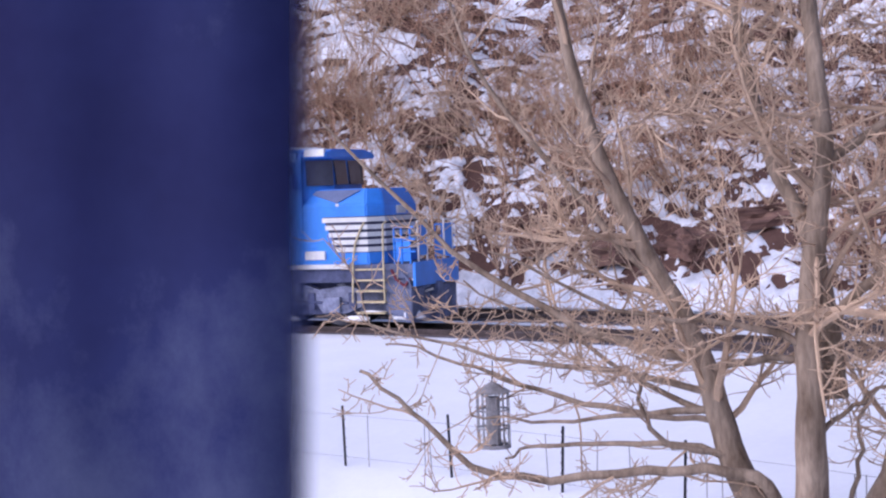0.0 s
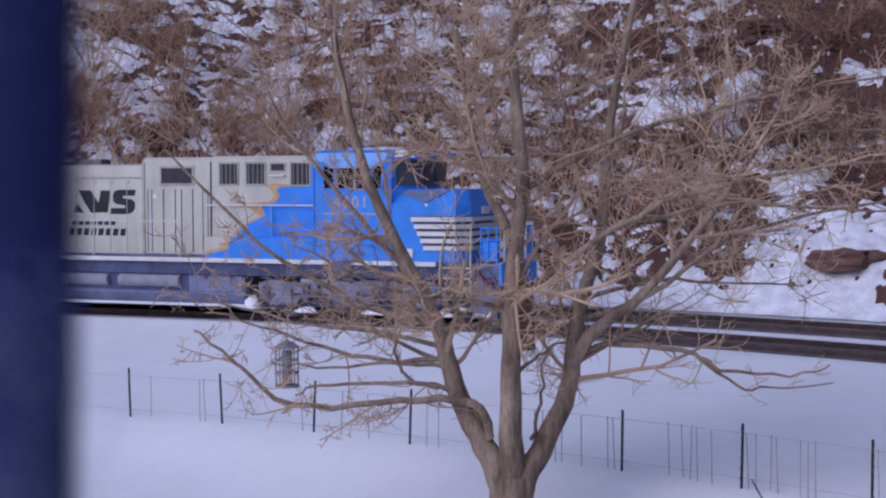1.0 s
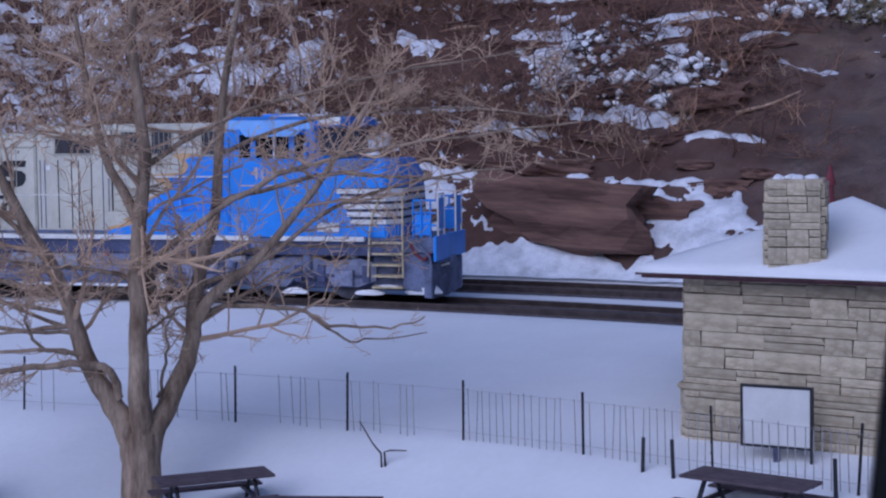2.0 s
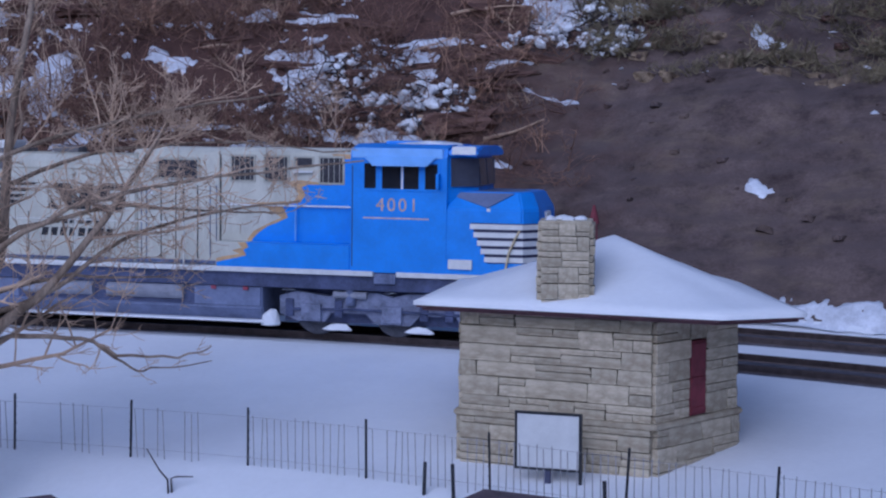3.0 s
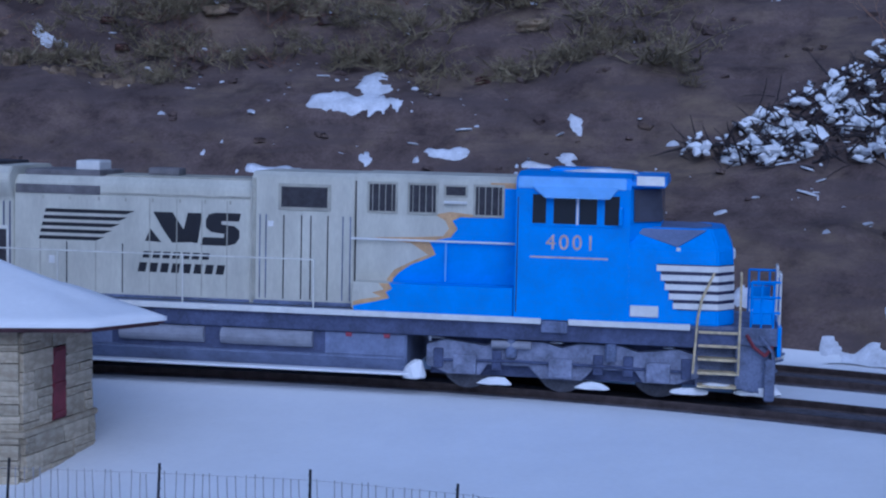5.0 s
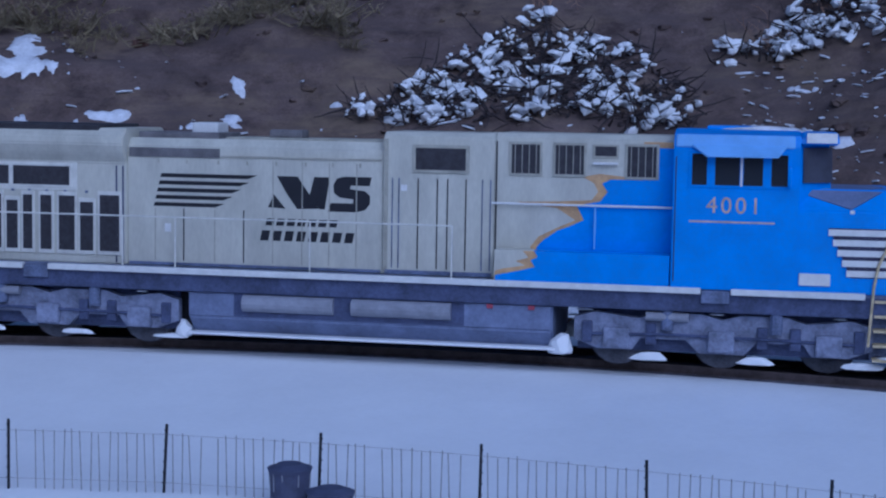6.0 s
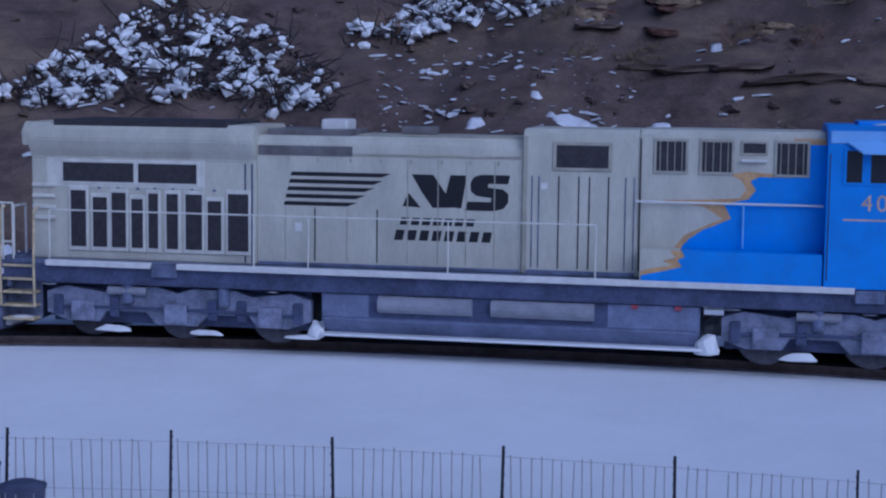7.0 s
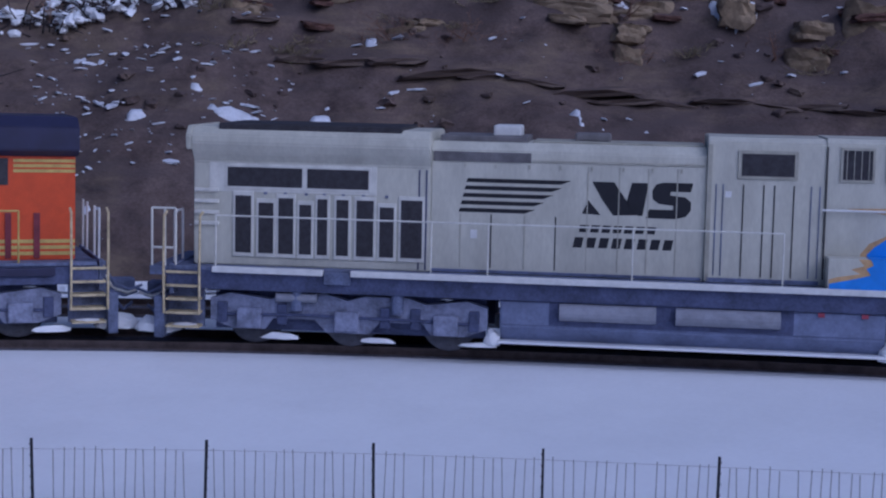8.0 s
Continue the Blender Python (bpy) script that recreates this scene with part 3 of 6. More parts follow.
    part("silencer", bm_box(-4.0, -3.45, -0.35, 0.35, 4.2, 4.44, bevel=0.05), WHITE_PAINT, hood)
    part("roof_horn", bm_box(-2.4, -1.7, -0.25, 0.25, 4.15, 4.32, bevel=0.05), ROOF_GREY, hood)
    for sg in (-1, 1):
        y = sg * 0.93
        for k, x in enumerate((-4.55, -3.95, -3.3, -2.7, -2.1, -1.5, -0.95, -0.4)):
            part("door_seam", bm_box(x - 0.011, x + 0.011, min(y, y + sg * 0.008), max(y, y + sg * 0.008), 1.68, 2.72 if k < 4 else 3.7), BLACK_PAINT if k in (1, 3) else GREY_PANEL, hood)
            part("door_latch", bm_box(x + 0.05, x + 0.09, min(y, y + sg * 0.02), max(y, y + sg * 0.02), 3.62, 3.70), GREY_PANEL, hood)
        part("hood_lip", bm_box(-3.18, 0.1, min(y, y + sg * 0.025), max(y, y + sg * 0.025), 3.76, 3.80, bevel=0.006), GREY_PANEL, hood)
        part("door_sill", bm_box(-5.1, 0.1, min(y, y + sg * 0.03), max(y, y + sg * 0.03), 1.58, 1.64, bevel=0.006), UNDER, hood)
        # Darker grey strip along the hood side below the exhaust box.
        part("exhaust_band", bm_box(-5.1, -3.2, min(y, y + sg * 0.02), max(y, y + sg * 0.02), 3.74, 3.93, bevel=0.006), ROOF_GREY, hood)
        part("pale_label", bm_box(-4.35, -4.22, min(y, y + sg * 0.012), max(y, y + sg * 0.012), 2.25, 2.42), WHITE_PAINT, hood)
    for sg in (-1, 1):
        y = sg * 0.936
        for k in range(5):
            z = 3.42 - 0.145 * k
            part("speed_stripe", prism_xz([(-4.42 - 0.035 * k, z), (-4.45 - 0.035 * k, z - 0.078), (-2.62 - 0.17 * k, z - 0.078), (-2.42 - 0.17 * k, z)], min(y, y - sg * 0.006), max(y, y - sg * 0.006)), BLACK_PAINT, hood)
        lo, hi = min(y, y - sg * 0.006), max(y, y - sg * 0.006)
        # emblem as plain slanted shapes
        for out in ([(-2.20, 2.80), (-1.84, 2.78), (-2.08, 3.06)], [(-2.02, 3.42), (-1.60, 3.42), (-1.16, 2.80), (-1.60, 2.78), (-1.82, 3.08)], [(-1.26, 3.42), (-0.94, 3.42), (-1.04, 2.79), (-1.14, 2.79), (-1.36, 3.02)],
                    [(-0.80, 3.40), (-0.66, 3.44), (-0.10, 3.44), (-0.14, 3.27), (-0.52, 3.27), (-0.53, 3.20), (-0.24, 3.17), (-0.13, 3.08), (-0.13, 2.92), (-0.22, 2.80), (-0.40, 2.75), (-0.98, 2.75), (-0.92, 2.92), (-0.47, 2.92),
                     (-0.46, 3.00), (-0.74, 3.03), (-0.86, 3.12), (-0.87, 3.28)]):
            part("emblem_shape", prism_xz(out, lo, hi), BLACK_PAINT, hood)
        # two lines of unlettered bars
        for k in range(7):
            x = -2.25 + k * 0.215
            part("lettering_bar", prism_xz([(x, 2.44), (x + 0.03, 2.58), (x + 0.19, 2.58), (x + 0.16, 2.44)], lo, hi), BLACK_PAINT, hood)
        for k in range(8):
            x = -2.36 + k * 0.245
            part("lettering_bar", prism_xz([(x, 2.14), (x + 0.04, 2.34), (x + 0.21, 2.34), (x + 0.17, 2.14)], lo, hi), BLACK_PAINT, hood)

    # electrical cabinet
    cab2 = part("equipment_cabinet", prism_yz([(-0.99, 1.56), (-0.99, 4.24), (-0.85, 4.34), (0.85, 4.34), (0.99, 4.24), (0.99, 1.56)], 0.15, 2.35, bevel=0.02), GREY_PAINT, e)
    for sg in (-1, 1):
        y = sg * 0.99
        for x in (0.2, 0.33, 0.46, 0.84, 1.22, 1.42, 1.78, 2.10, 2.26):
            part("cabinet_seam", bm_box(x - 0.011, x + 0.011, min(y, y + sg * 0.012), max(y, y + sg * 0.012), 1.7, 3.45), BLACK_PAINT if x in (0.84, 1.22, 1.42, 1.78) else UNDER, cab2)
        part("cabinet_corner", bm_box(0.16, 0.24, min(y, y + sg * 0.03), max(y, y + sg * 0.03), 1.6, 4.2), GREY_PANEL, cab2)
        f = part("vent_frame", bm_box(0.72, 1.84, min(y, y + sg * 0.03), max(y, y + sg * 0.03), 3.56, 4.10, bevel=0.01), GREY_PANEL, cab2)
        part("vent_screen", bm_box(0.79, 1.77, min(y, y + sg * 0.036), max(y, y + sg * 0.036), 3.62, 4.04), GRILLE, f)
        part("cabinet_sill", bm_box(0.2, 2.3, min(y, y + sg * 0.03), max(y, y + sg * 0.03), 1.58, 1.66), UNDER, cab2)
        part("pale_label", bm_box(0.5, 0.62, min(y, y + sg * 0.014), max(y, y + sg * 0.014), 3.2, 3.32), WHITE_PAINT, cab2)

    # body behind the driver's cab, grey fading to blue along a ragged edge
    aux = part("rear_cab_body", prism_yz([(-1.0, 1.56), (-1.0, 4.26), (-0.86, 4.36), (0.86, 4.36), (1.0, 4.26), (1.0, 1.56)], 2.35, 5.74, bevel=0.02), GREY_PAINT, e)
    edge = [(5.74, 4.13), (5.36, 4.13), (5.33, 3.94), (5.19, 3.86), (5.15, 3.52), (4.55, 3.52), (4.39, 3.44), (4.50, 3.28), (4.36, 3.10), (3.92, 3.01), (4.06, 2.74), (3.76, 2.60), (3.55, 2.52),
            (3.30, 2.34), (3.17, 2.20), (3.17, 2.10), (5.74, 2.10)]
    rim = [(5.72, 4.24), (5.16, 4.24), (5.13, 3.86), (5.10, 3.55), (4.35, 3.62), (4.02, 3.56), (4.24, 3.44), (4.32, 3.28), (4.20, 3.12), (3.60, 3.08), (2.75, 3.05), (3.55, 2.95), (3.90, 2.73), (3.60, 2.60),
           (3.2, 2.40), (3.05, 2.20), (3.05, 2.10), (5.72, 2.10)]
    low_edge = [(3.25, 2.05), (3.12, 1.98), (3.20, 1.86), (2.90, 1.78), (2.45, 1.68), (2.45, 1.585), (5.70, 1.585), (5.70, 2.155), (3.19, 2.155)]
    low_rim = [(2.97, 2.155), (3.08, 2.03), (2.84, 1.96), (3.02, 1.88), (2.6, 1.81), (2.44, 1.76), (2.44, 1.59), (5.68, 1.59), (5.68, 2.15)]
    for sg in (-1, 1):
        y = sg * 1.0
        part("orange_paint_edge", prism_xz(rim, min(y, y + sg * 0.005), max(y, y + sg * 0.005)), ORANGE_EDGE, aux)
        part("blue_paint_field", prism_xz(edge, min(y, y + sg * 0.010), max(y, y + sg * 0.010)), BLUE_PAINT, aux)
        for a, b, z0 in ((2.66, 3.20, 3.60), (3.50, 4.04, 3.60), (4.86, 5.40, 3.58)):
            f = part("grille_frame", bm_box(a - 0.05, b + 0.05, min(y, y + sg * 0.03), max(y, y + sg * 0.03), z0 - 0.05, 4.20, bevel=0.01), GREY_PANEL, aux)
            part("grille", bm_box(a, b, min(y, y + sg * 0.034), max(y, y + sg * 0.034), z0, 4.15), GRILLE, f)
            for k in range(4):
                x = a + (k + 0.5) * (b - a) / 4
                part("grille_bar", bm_box(x - 0.006, x + 0.006, min(y, y + sg * 0.045), max(y, y + sg * 0.045), z0, 4.15), GREY_PANEL, f)
        f = part("grille_frame", bm_box(4.20, 4.70, min(y, y + sg * 0.025), max(y, y + sg * 0.025), 3.92, 4.18, bevel=0.01), GREY_PANEL, aux)
        part("grille", bm_box(4.25, 4.65, min(y, y + sg * 0.03), max(y, y + sg * 0.03), 3.96, 4.14), GRILLE, f)
        part("window_awning", bm_box(4.22, 4.68, min(y, y + sg * 0.10), max(y, y + sg * 0.10), 3.80, 3.84), WHITE_PAINT, aux)
        part("side_hand_rail", rods([(2.3, y + sg * 0.10, 3.02), (5.72, y + sg * 0.10, 3.02)], 0.022), WHITE_PAINT, aux)
        part("rail_upright", rods([(4.28, y + sg * 0.10, 3.02), (4.28, y + sg * 0.10, 2.2)], 0.02), BLUE_LIT, aux)
        for a, b, paint in ((2.42, 3.15, GREY_PAINT), (3.16, 5.72, BLUE_PAINT)):
            part("battery_box", bm_box(a, b, min(y + sg * 0.02, y + sg * 0.45), max(y + sg * 0.02, y + sg * 0.45), 1.57, 2.16, bevel=0.015), paint, aux)
        yb = sg * 1.45
        part("orange_paint_edge", prism_xz(low_rim, min(yb, yb + sg * 0.005), max(yb, yb + sg * 0.005)), ORANGE_EDGE, aux)
        part("blue_paint_field", prism_xz(low_edge, min(yb, yb + sg * 0.010), max(yb, yb + sg * 0.010)), BLUE_PAINT, aux)
        part("seam", bm_box(2.36, 2.385, min(y, y + sg * 0.02), max(y, y + sg * 0.02), 1.7, 4.2), BLACK_PAINT, aux)

    # driver's cab
    sec = [(-1.5, 1.56), (-1.5, 4.20), (-1.40, 4.41), (-0.9, 4.50), (0.9, 4.50), (1.40, 4.41), (1.5, 4.20), (1.5, 1.56)]
    cab = part("driver_cab", prism_yz(sec, 5.74, 8.02, bevel=0.012), BLUE_PAINT, e, "bright blue driver's cab with dark windows")
    part("cab_front", ring_stack([([(7.98, -1.44), (8.62, -0.80), (8.62, 0.80), (7.98, 1.44)], 3.2), ([(7.98, -1.40), (8.54, -0.80), (8.54, 0.80), (7.98, 1.40)], 4.30)]), BLUE_PAINT, cab)
    part("roof_cap", prism_yz([(-1.46, 4.25), (-1.40, 4.39), (-0.9, 4.48), (0.9, 4.48), (1.40, 4.39), (1.46, 4.25)], 8.02, 8.70, bevel=0.03), BLUE_PAINT, cab)
    for sg in (-1, 1):
        lo4 = [(8.10, sg * 1.36), (8.62, sg * 0.86), (8.58, sg * 0.82), (8.06, sg * 1.32)]
        hi4 = [(x - 0.02, y * 0.99) for x, y in lo4]
        part("corner_window", ring_stack([(lo4, 3.56), (hi4, 4.20)]), WINDSCREEN, cab, "dark corner window glass")
        part("windscreen", ring_stack([([(8.57, sg * 0.06), (8.64, sg * 0.06), (8.64, sg * 0.74), (8.57, sg * 0.74)], 3.58), ([(8.52, sg * 0.06), (8.575, sg * 0.06), (8.575, sg * 0.74), (8.52, sg * 0.74)], 4.20)]), WINDSCREEN, cab, "dark windscreen glass")
        part("number_board", ring_stack([([(8.12, sg * 1.40), (8.64, sg * 1.34), (8.66, sg * 1.47), (8.12, sg * 1.50)], 4.29), ([(8.12, sg * 1.36), (8.64, sg * 1.30), (8.66, sg * 1.43), (8.12, sg * 1.46)], 4.47)]), WHITE_PAINT, cab, "lit white number board")
    part("roof_snow", snow_lump(7.2, -0.3, 4.47, 0.95, 0.5, 0.10), SNOW_DIRTY, cab)
    part("air_conditioner", bm_box(6.3, 7.5, -0.55, 0.55, 4.46, 4.57, bevel=0.04), BLUE_PAINT, cab)
    for sg in (-1, 1):
        y = sg * 1.5
        # Pale plate: the light on the sloping roof edge, painted in.
        part("roof_edge_band", prism_xz([(5.78, 4.17), (7.92, 4.17), (7.92, 4.41), (5.78, 4.41)], min(sg * 1.36, sg * 1.52), max(sg * 1.36, sg * 1.52), bevel=0.02), BLUE_LIT, cab)
        f = part("window_panel", bm_box(6.02, 7.86, min(y, y + sg * 0.02), max(y, y + sg * 0.02), 3.44, 4.12, bevel=0.008), BLUE_PAINT, cab)
        for a, b in ((6.08, 6.35), (6.50, 6.94), (7.01, 7.36), (7.51, 7.80)):
            part("window_pane", bm_box(a, b, min(y + sg * 0.005, y + sg * 0.026), max(y + sg * 0.005, y + sg * 0.026), 3.49, 4.06), GLASS, f)
        part("window_post", bm_box(6.955, 6.995, min(y, y + sg * 0.035), max(y, y + sg * 0.035), 3.48, 4.08), WHITE_PAINT, f)
        aw = bmesh.new()
        vs = [aw.verts.new(v) for v in ((6.05, y, 4.24), (7.78, y, 4.24), (7.62, y + sg * 0.28, 4.04), (6.34, y + sg * 0.28, 4.04))]
        ff = aw.faces.new(vs)
        r = bmesh.ops.extrude_face_region(aw, geom=[ff])
        bmesh.ops.translate(aw, vec=(0, 0, -0.03), verts=[v for v in r["geom"] if isinstance(v, bmesh.types.BMVert)])
        bmesh.ops.recalc_face_normals(aw, faces=aw.faces)
        part("window_awning", aw, BLUE_LIT, cab)
        part("mirror", bm_box(7.80, 7.87, min(y + sg * 0.02, y + sg * 0.2), max(y + sg * 0.02, y + sg * 0.2), 3.5, 3.85, bevel=0.02), BLUE_PAINT, cab)
        part("slogan_bar", bm_box(6.05, 7.6, min(y, y + sg * 0.004), max(y, y + sg * 0.004), 2.80, 2.83), NUMBER_PAINT, cab)
        part("cab_seam", bm_box(5.78, 5.80, min(y, y + sg * 0.006), max(y, y + sg * 0.006), 1.7, 4.0), NAVY, cab)
        part("cab_label", bm_box(8.06, 8.62, min(sg * 1.40, sg * 1.53), max(sg * 1.40, sg * 1.53), 1.70, 1.92, bevel=0.02), WHITE_PAINT, cab)
        cu = bpy.data.curves.new("cab_number", "FONT")
        cu.body, cu.size, cu.extrude, cu.align_x, cu.space_character = "4001", 0.42, 0.004, "CENTER", 1.25
        cu.materials.append(NUMBER_PAINT)
        num = new("cab_number", cu)
        num.parent = cab
        num.matrix_local = pose(6.85, y + sg * 0.004, 2.98, 90, 0, 0 if sg < 0 else 180)

    # short nose with chamfered corners
    half = [(7.94, -1.492), (9.78, -1.44), (10.10, -1.02)]
    shut = lambda pts: pts + [(x, -y) for x, y in pts[::-1]]
    lo, hi = shut(half), shut([(7.94, -1.48), (9.74, -1.42), (10.04, -1.0)])
    top = shut([(7.88, -1.12), (9.60, -1.08), (9.86, -0.78)])
    ns = part("nose", ring_stack([(lo, 1.56), (hi, 3.06), (top, 3.45)], bevel=0.03), BLUE_PAINT, e, "bright blue wide nose with white bars")
    part("antiglare_panel", ring_stack([(shut([(7.92, -1.0), (9.3, -0.95), (9.6, -0.3)]), 3.44), (shut([(7.92, -1.0), (9.3, -0.95), (9.6, -0.3)]), 3.457)]), ANTIGLARE, ns, "dull grey anti-glare panel")
    for sg in (-1, 1):
        # the panel comes down the sloping edge in a point
        bm = bmesh.new()
        rows = []
        for out in (0.0, 0.010):
            rows.append([bm.verts.new((x, sg * (1.46 - 0.345 * k + out), 3.06 + 0.39 * k + out)) for x, k in ((7.95, 0.92), (8.25, 0.62), (8.95, 0.10), (9.25, 0.55), (9.5, 0.92))])
        bm.faces.new(rows[0][::-1])
        bm.faces.new(rows[1])
        for i in range(5):
            j = (i + 1) % 5
            bm.faces.new((rows[0][i], rows[0][j], rows[1][j], rows[1][i]))
        bmesh.ops.recalc_face_normals(bm, faces=bm.faces)
        part("antiglare_point", bm, ANTIGLARE, ns, "dull grey anti-glare panel")
        part("nose_lamp", bm_box(8.93, 9.01, min(sg * 1.40, sg * 1.46), max(sg * 1.40, sg * 1.46), 3.02, 3.09, bevel=0.015), WHITE_PAINT, ns)
    part("headlight", bm_box(9.98, 10.10, -0.28, 0.28, 2.80, 3.0, bevel=0.05), WHITE_PAINT, ns)
    back = []
    for z in (1.87, 2.76):
        t = (z - 1.56) / 1.5
        q = [(p[0] + (r[0] - p[0]) * t + 0.006, (p[1] + (r[1] - p[1]) * t) * 1.005) for p, r in zip(lo, hi)]
        q[0], q[5] = (8.98 - 0.46 * (z - 1.87), q[0][1]), (8.98 - 0.46 * (z - 1.87), q[5][1])
        back.append((q, z))
    part("bar_backing", ring_stack(back), NAVY, ns, "dark blue field behind the white bars")
    for k in range(5):
        z = 2.74 - 0.185 * k
        ring = []
        for t in ((z - 1.56) / 1.5, (z - 0.115 - 1.56) / 1.5):
            q = [(p[0] + (r[0] - p[0]) * t + 0.012, (p[1] + (r[1] - p[1]) * t) * 1.010) for p, r in zip(lo, hi)]
            q[0] = (8.56 + 0.085 * k, q[0][1])
            q[5] = (8.56 + 0.085 * k, q[5][1])
            ring.append(q)
        part("white_bar", ring_stack([(ring[1], z - 0.115), (ring[0], z)]), WHITE_PAINT, ns)
    # front and rear platform railings
    for y in (-1.1, -0.55, 0.55, 1.1):
        part("end_stanchion", rods([(10.98, y, 1.56), (10.98, y, 2.6)], 0.026), WHITE_PAINT, e)
        part("end_stanchion", rods([(-10.22, y, 1.56), (-10.22, y, 2.6)], 0.026), WHITE_PAINT, e)
    for sx in (1, -1):
        for y in (-1, 1):
            xe = 10.98 if sx > 0 else -10.22
            part("end_rail", rods([(xe, y * 0.55, 2.6), (xe, y * 1.1, 2.6)], 0.026), WHITE_PAINT, e)
        part("end_plate", bm_box(*((10.94, 11.02) if sx > 0 else (-10.24, -10.16)), -1.4, 1.4, 1.0, 1.6, bevel=0.02), BLUE_PAINT if sx > 0 else UNDER, e)
    part("front_platform", bm_box(10.0, 10.96, -1.35, 1.35, 1.2, 1.56, bevel=0.02), UNDER, e)
    for y in (-0.83, 0.83):
        part("end_panel", bm_box(10.95, 10.99, y - 0.25, y + 0.25, 1.75, 2.5, bevel=0.02), BLUE_PAINT, e)
    # railed gate at the rear corner
    for x in (-10.62, -10.36, -10.14):
        part("gate_upright", rods([(x, -1.3, 1.5), (x, -1.3, 2.68)], 0.024), PALE_TRIM, e)
    for z in (2.68, 1.9):
        part("gate_rail", rods([(-10.62, -1.3, z), (-10.14, -1.3, z)], 0.022), PALE_TRIM, e)
    part("rear_platform", bm_box(-10.66, -10.1, -1.35, 1.35, 1.36, 1.54, bevel=0.02), UNDER, e)
    # corner rails, steps and hoses about the front coupler
    for sg in (-1, 1):
        for x in (10.42, 10.62, 10.85):
            part("corner_stanchion", rods([(x, sg * 1.3, 1.5), (x, sg * 1.3, 2.46)], 0.024), BLUE_PAINT, e)
        for z in (2.46, 2.16, 1.86):
            part("corner_rail", rods([(10.42, sg * 1.3, z), (10.98, sg * 1.28, z)], 0.026), BLUE_PAINT, e)
        part("corner_panel", bm_box(10.45, 10.84, min(sg * 1.26, sg * 1.29), max(sg * 1.26, sg * 1.29), 1.62, 2.12, bevel=0.01), BLUE_PAINT, e)
        part("pilot_side", prism_xz([(10.14, 0.32), (10.70, 0.22), (10.84, 0.55), (10.80, 1.2), (10.14, 1.2)], min(sg * 1.18, sg * 1.3), max(sg * 1.18, sg * 1.3), bevel=0.02), UNDER, e)
        part("air_hose", rods([(10.35, sg * 1.36, 1.42), (10.5, sg * 1.42, 1.18), (10.72, sg * 1.42, 1.02), (10.86, sg * 1.36, 1.2)], 0.035), RED_TRIM, e, "dull red air hose")
        part("air_hose", rods([(10.6, sg * 1.35, 1.4), (10.86, sg * 1.40, 1.1), (10.9, sg * 1.38, 0.72), (10.7, sg * 1.35, 0.55)], 0.035), UNDER, e)
        part("uncoupling_lever", rods([(10.82, sg * 1.3, 1.3), (10.9, sg * 0.7, 1.12), (10.95, sg * 0.2, 1.15)], 0.02), WHITE_PAINT, e)
    # walkway hand rail
    for sg in (-1, 1):
        railing(e, [-9.3, -5.05, -3.95, -1.2, 1.6], sg * 1.42, 1.56, 2.58, PALE_TRIM, 0.017)
    ENGINES.append((e, 0.0))
    return e


def build_orange_engine():
    e = new("diesel_locomotive")
    tagged(e, "orange and dark blue diesel locomotive coupled behind the first", "locomotive")
    running_gear(e, STEP_PAINT)
    part("walkway", bm_box(-10.2, 10.1, -1.45, 1.45, 1.50, 1.56), UNDER, e)
    for sg in (-1, 1):
        part("walkway_edge", bm_box(-9.3, 9.3, min(sg * 1.40, sg * 1.5), max(sg * 1.40, sg * 1.5), 1.30, 1.46, bevel=0.015), NAVY, e)
    body = part("long_hood", prism_yz([(-0.97, 1.56), (-0.97, 3.62), (0.97, 3.62), (0.97, 1.56)], -9.0, 9.75, bevel=0.02), ORANGE_PAINT, e, "bright orange hood side")
    part("hood_roof", prism_yz([(-0.99, 3.62), (-1.2, 3.75), (-1.2, 4.2), (-0.9, 4.4), (0.9, 4.4), (1.2, 4.2), (1.2, 3.75), (0.99, 3.62)], -9.0, 9.80, bevel=0.02), NAVY, e, "dark blue hood roof")
    for sg in (-1, 1):
        y = sg * 0.97
        lo, hi = min(y, y + sg * 0.012), max(y, y + sg * 0.012)
        for k in range(3):
            part("yellow_band", bm_box(8.55, 9.74, lo, hi, 3.30 + 0.1 * k, 3.36 + 0.1 * k), YELLOW_RAIL, body)
            part("yellow_band", bm_box(-8.9, 9.74, lo, hi, 1.66 + 0.12 * k, 1.73 + 0.12 * k), YELLOW_RAIL, body)
        part("radiator_screen", bm_box(6.0, 8.45, lo, hi, 3.05, 3.58), GRILLE, body)
        for x in (7.3, 7.9, 8.45, 9.0):
            part("door_post", bm_box(x - 0.06, x + 0.06, min(y, y + sg * 0.03), max(y, y + sg * 0.03), 1.6, 2.5), RED_TRIM, body)
        part("cab_block", bm_box(-10.0, -7.4, min(sg * 0.9, sg * 1.48), max(sg * 0.9, sg * 1.48), 1.56, 4.2, bevel=0.05), ORANGE_PAINT, body)
        railing(e, [-6.5, -4.0, -1.5, 1.0, 3.5, 6.0, 8.6], sg * 1.44, 1.56, 2.58, YELLOW_RAIL)
    for y in (-1.1, -0.5, 0.5, 1.1):
        part("end_stanchion", rods([(10.2, y, 1.56), (10.2, y, 2.6)], 0.026), WHITE_PAINT, e)
    part("end_plate", bm_box(10.16, 10.24, -1.4, 1.4, 1.0, 1.6, bevel=0.02), UNDER, e)
    ENGINES.append((e, 22.35))
    return e


build_grey_engine()
build_orange_engine()


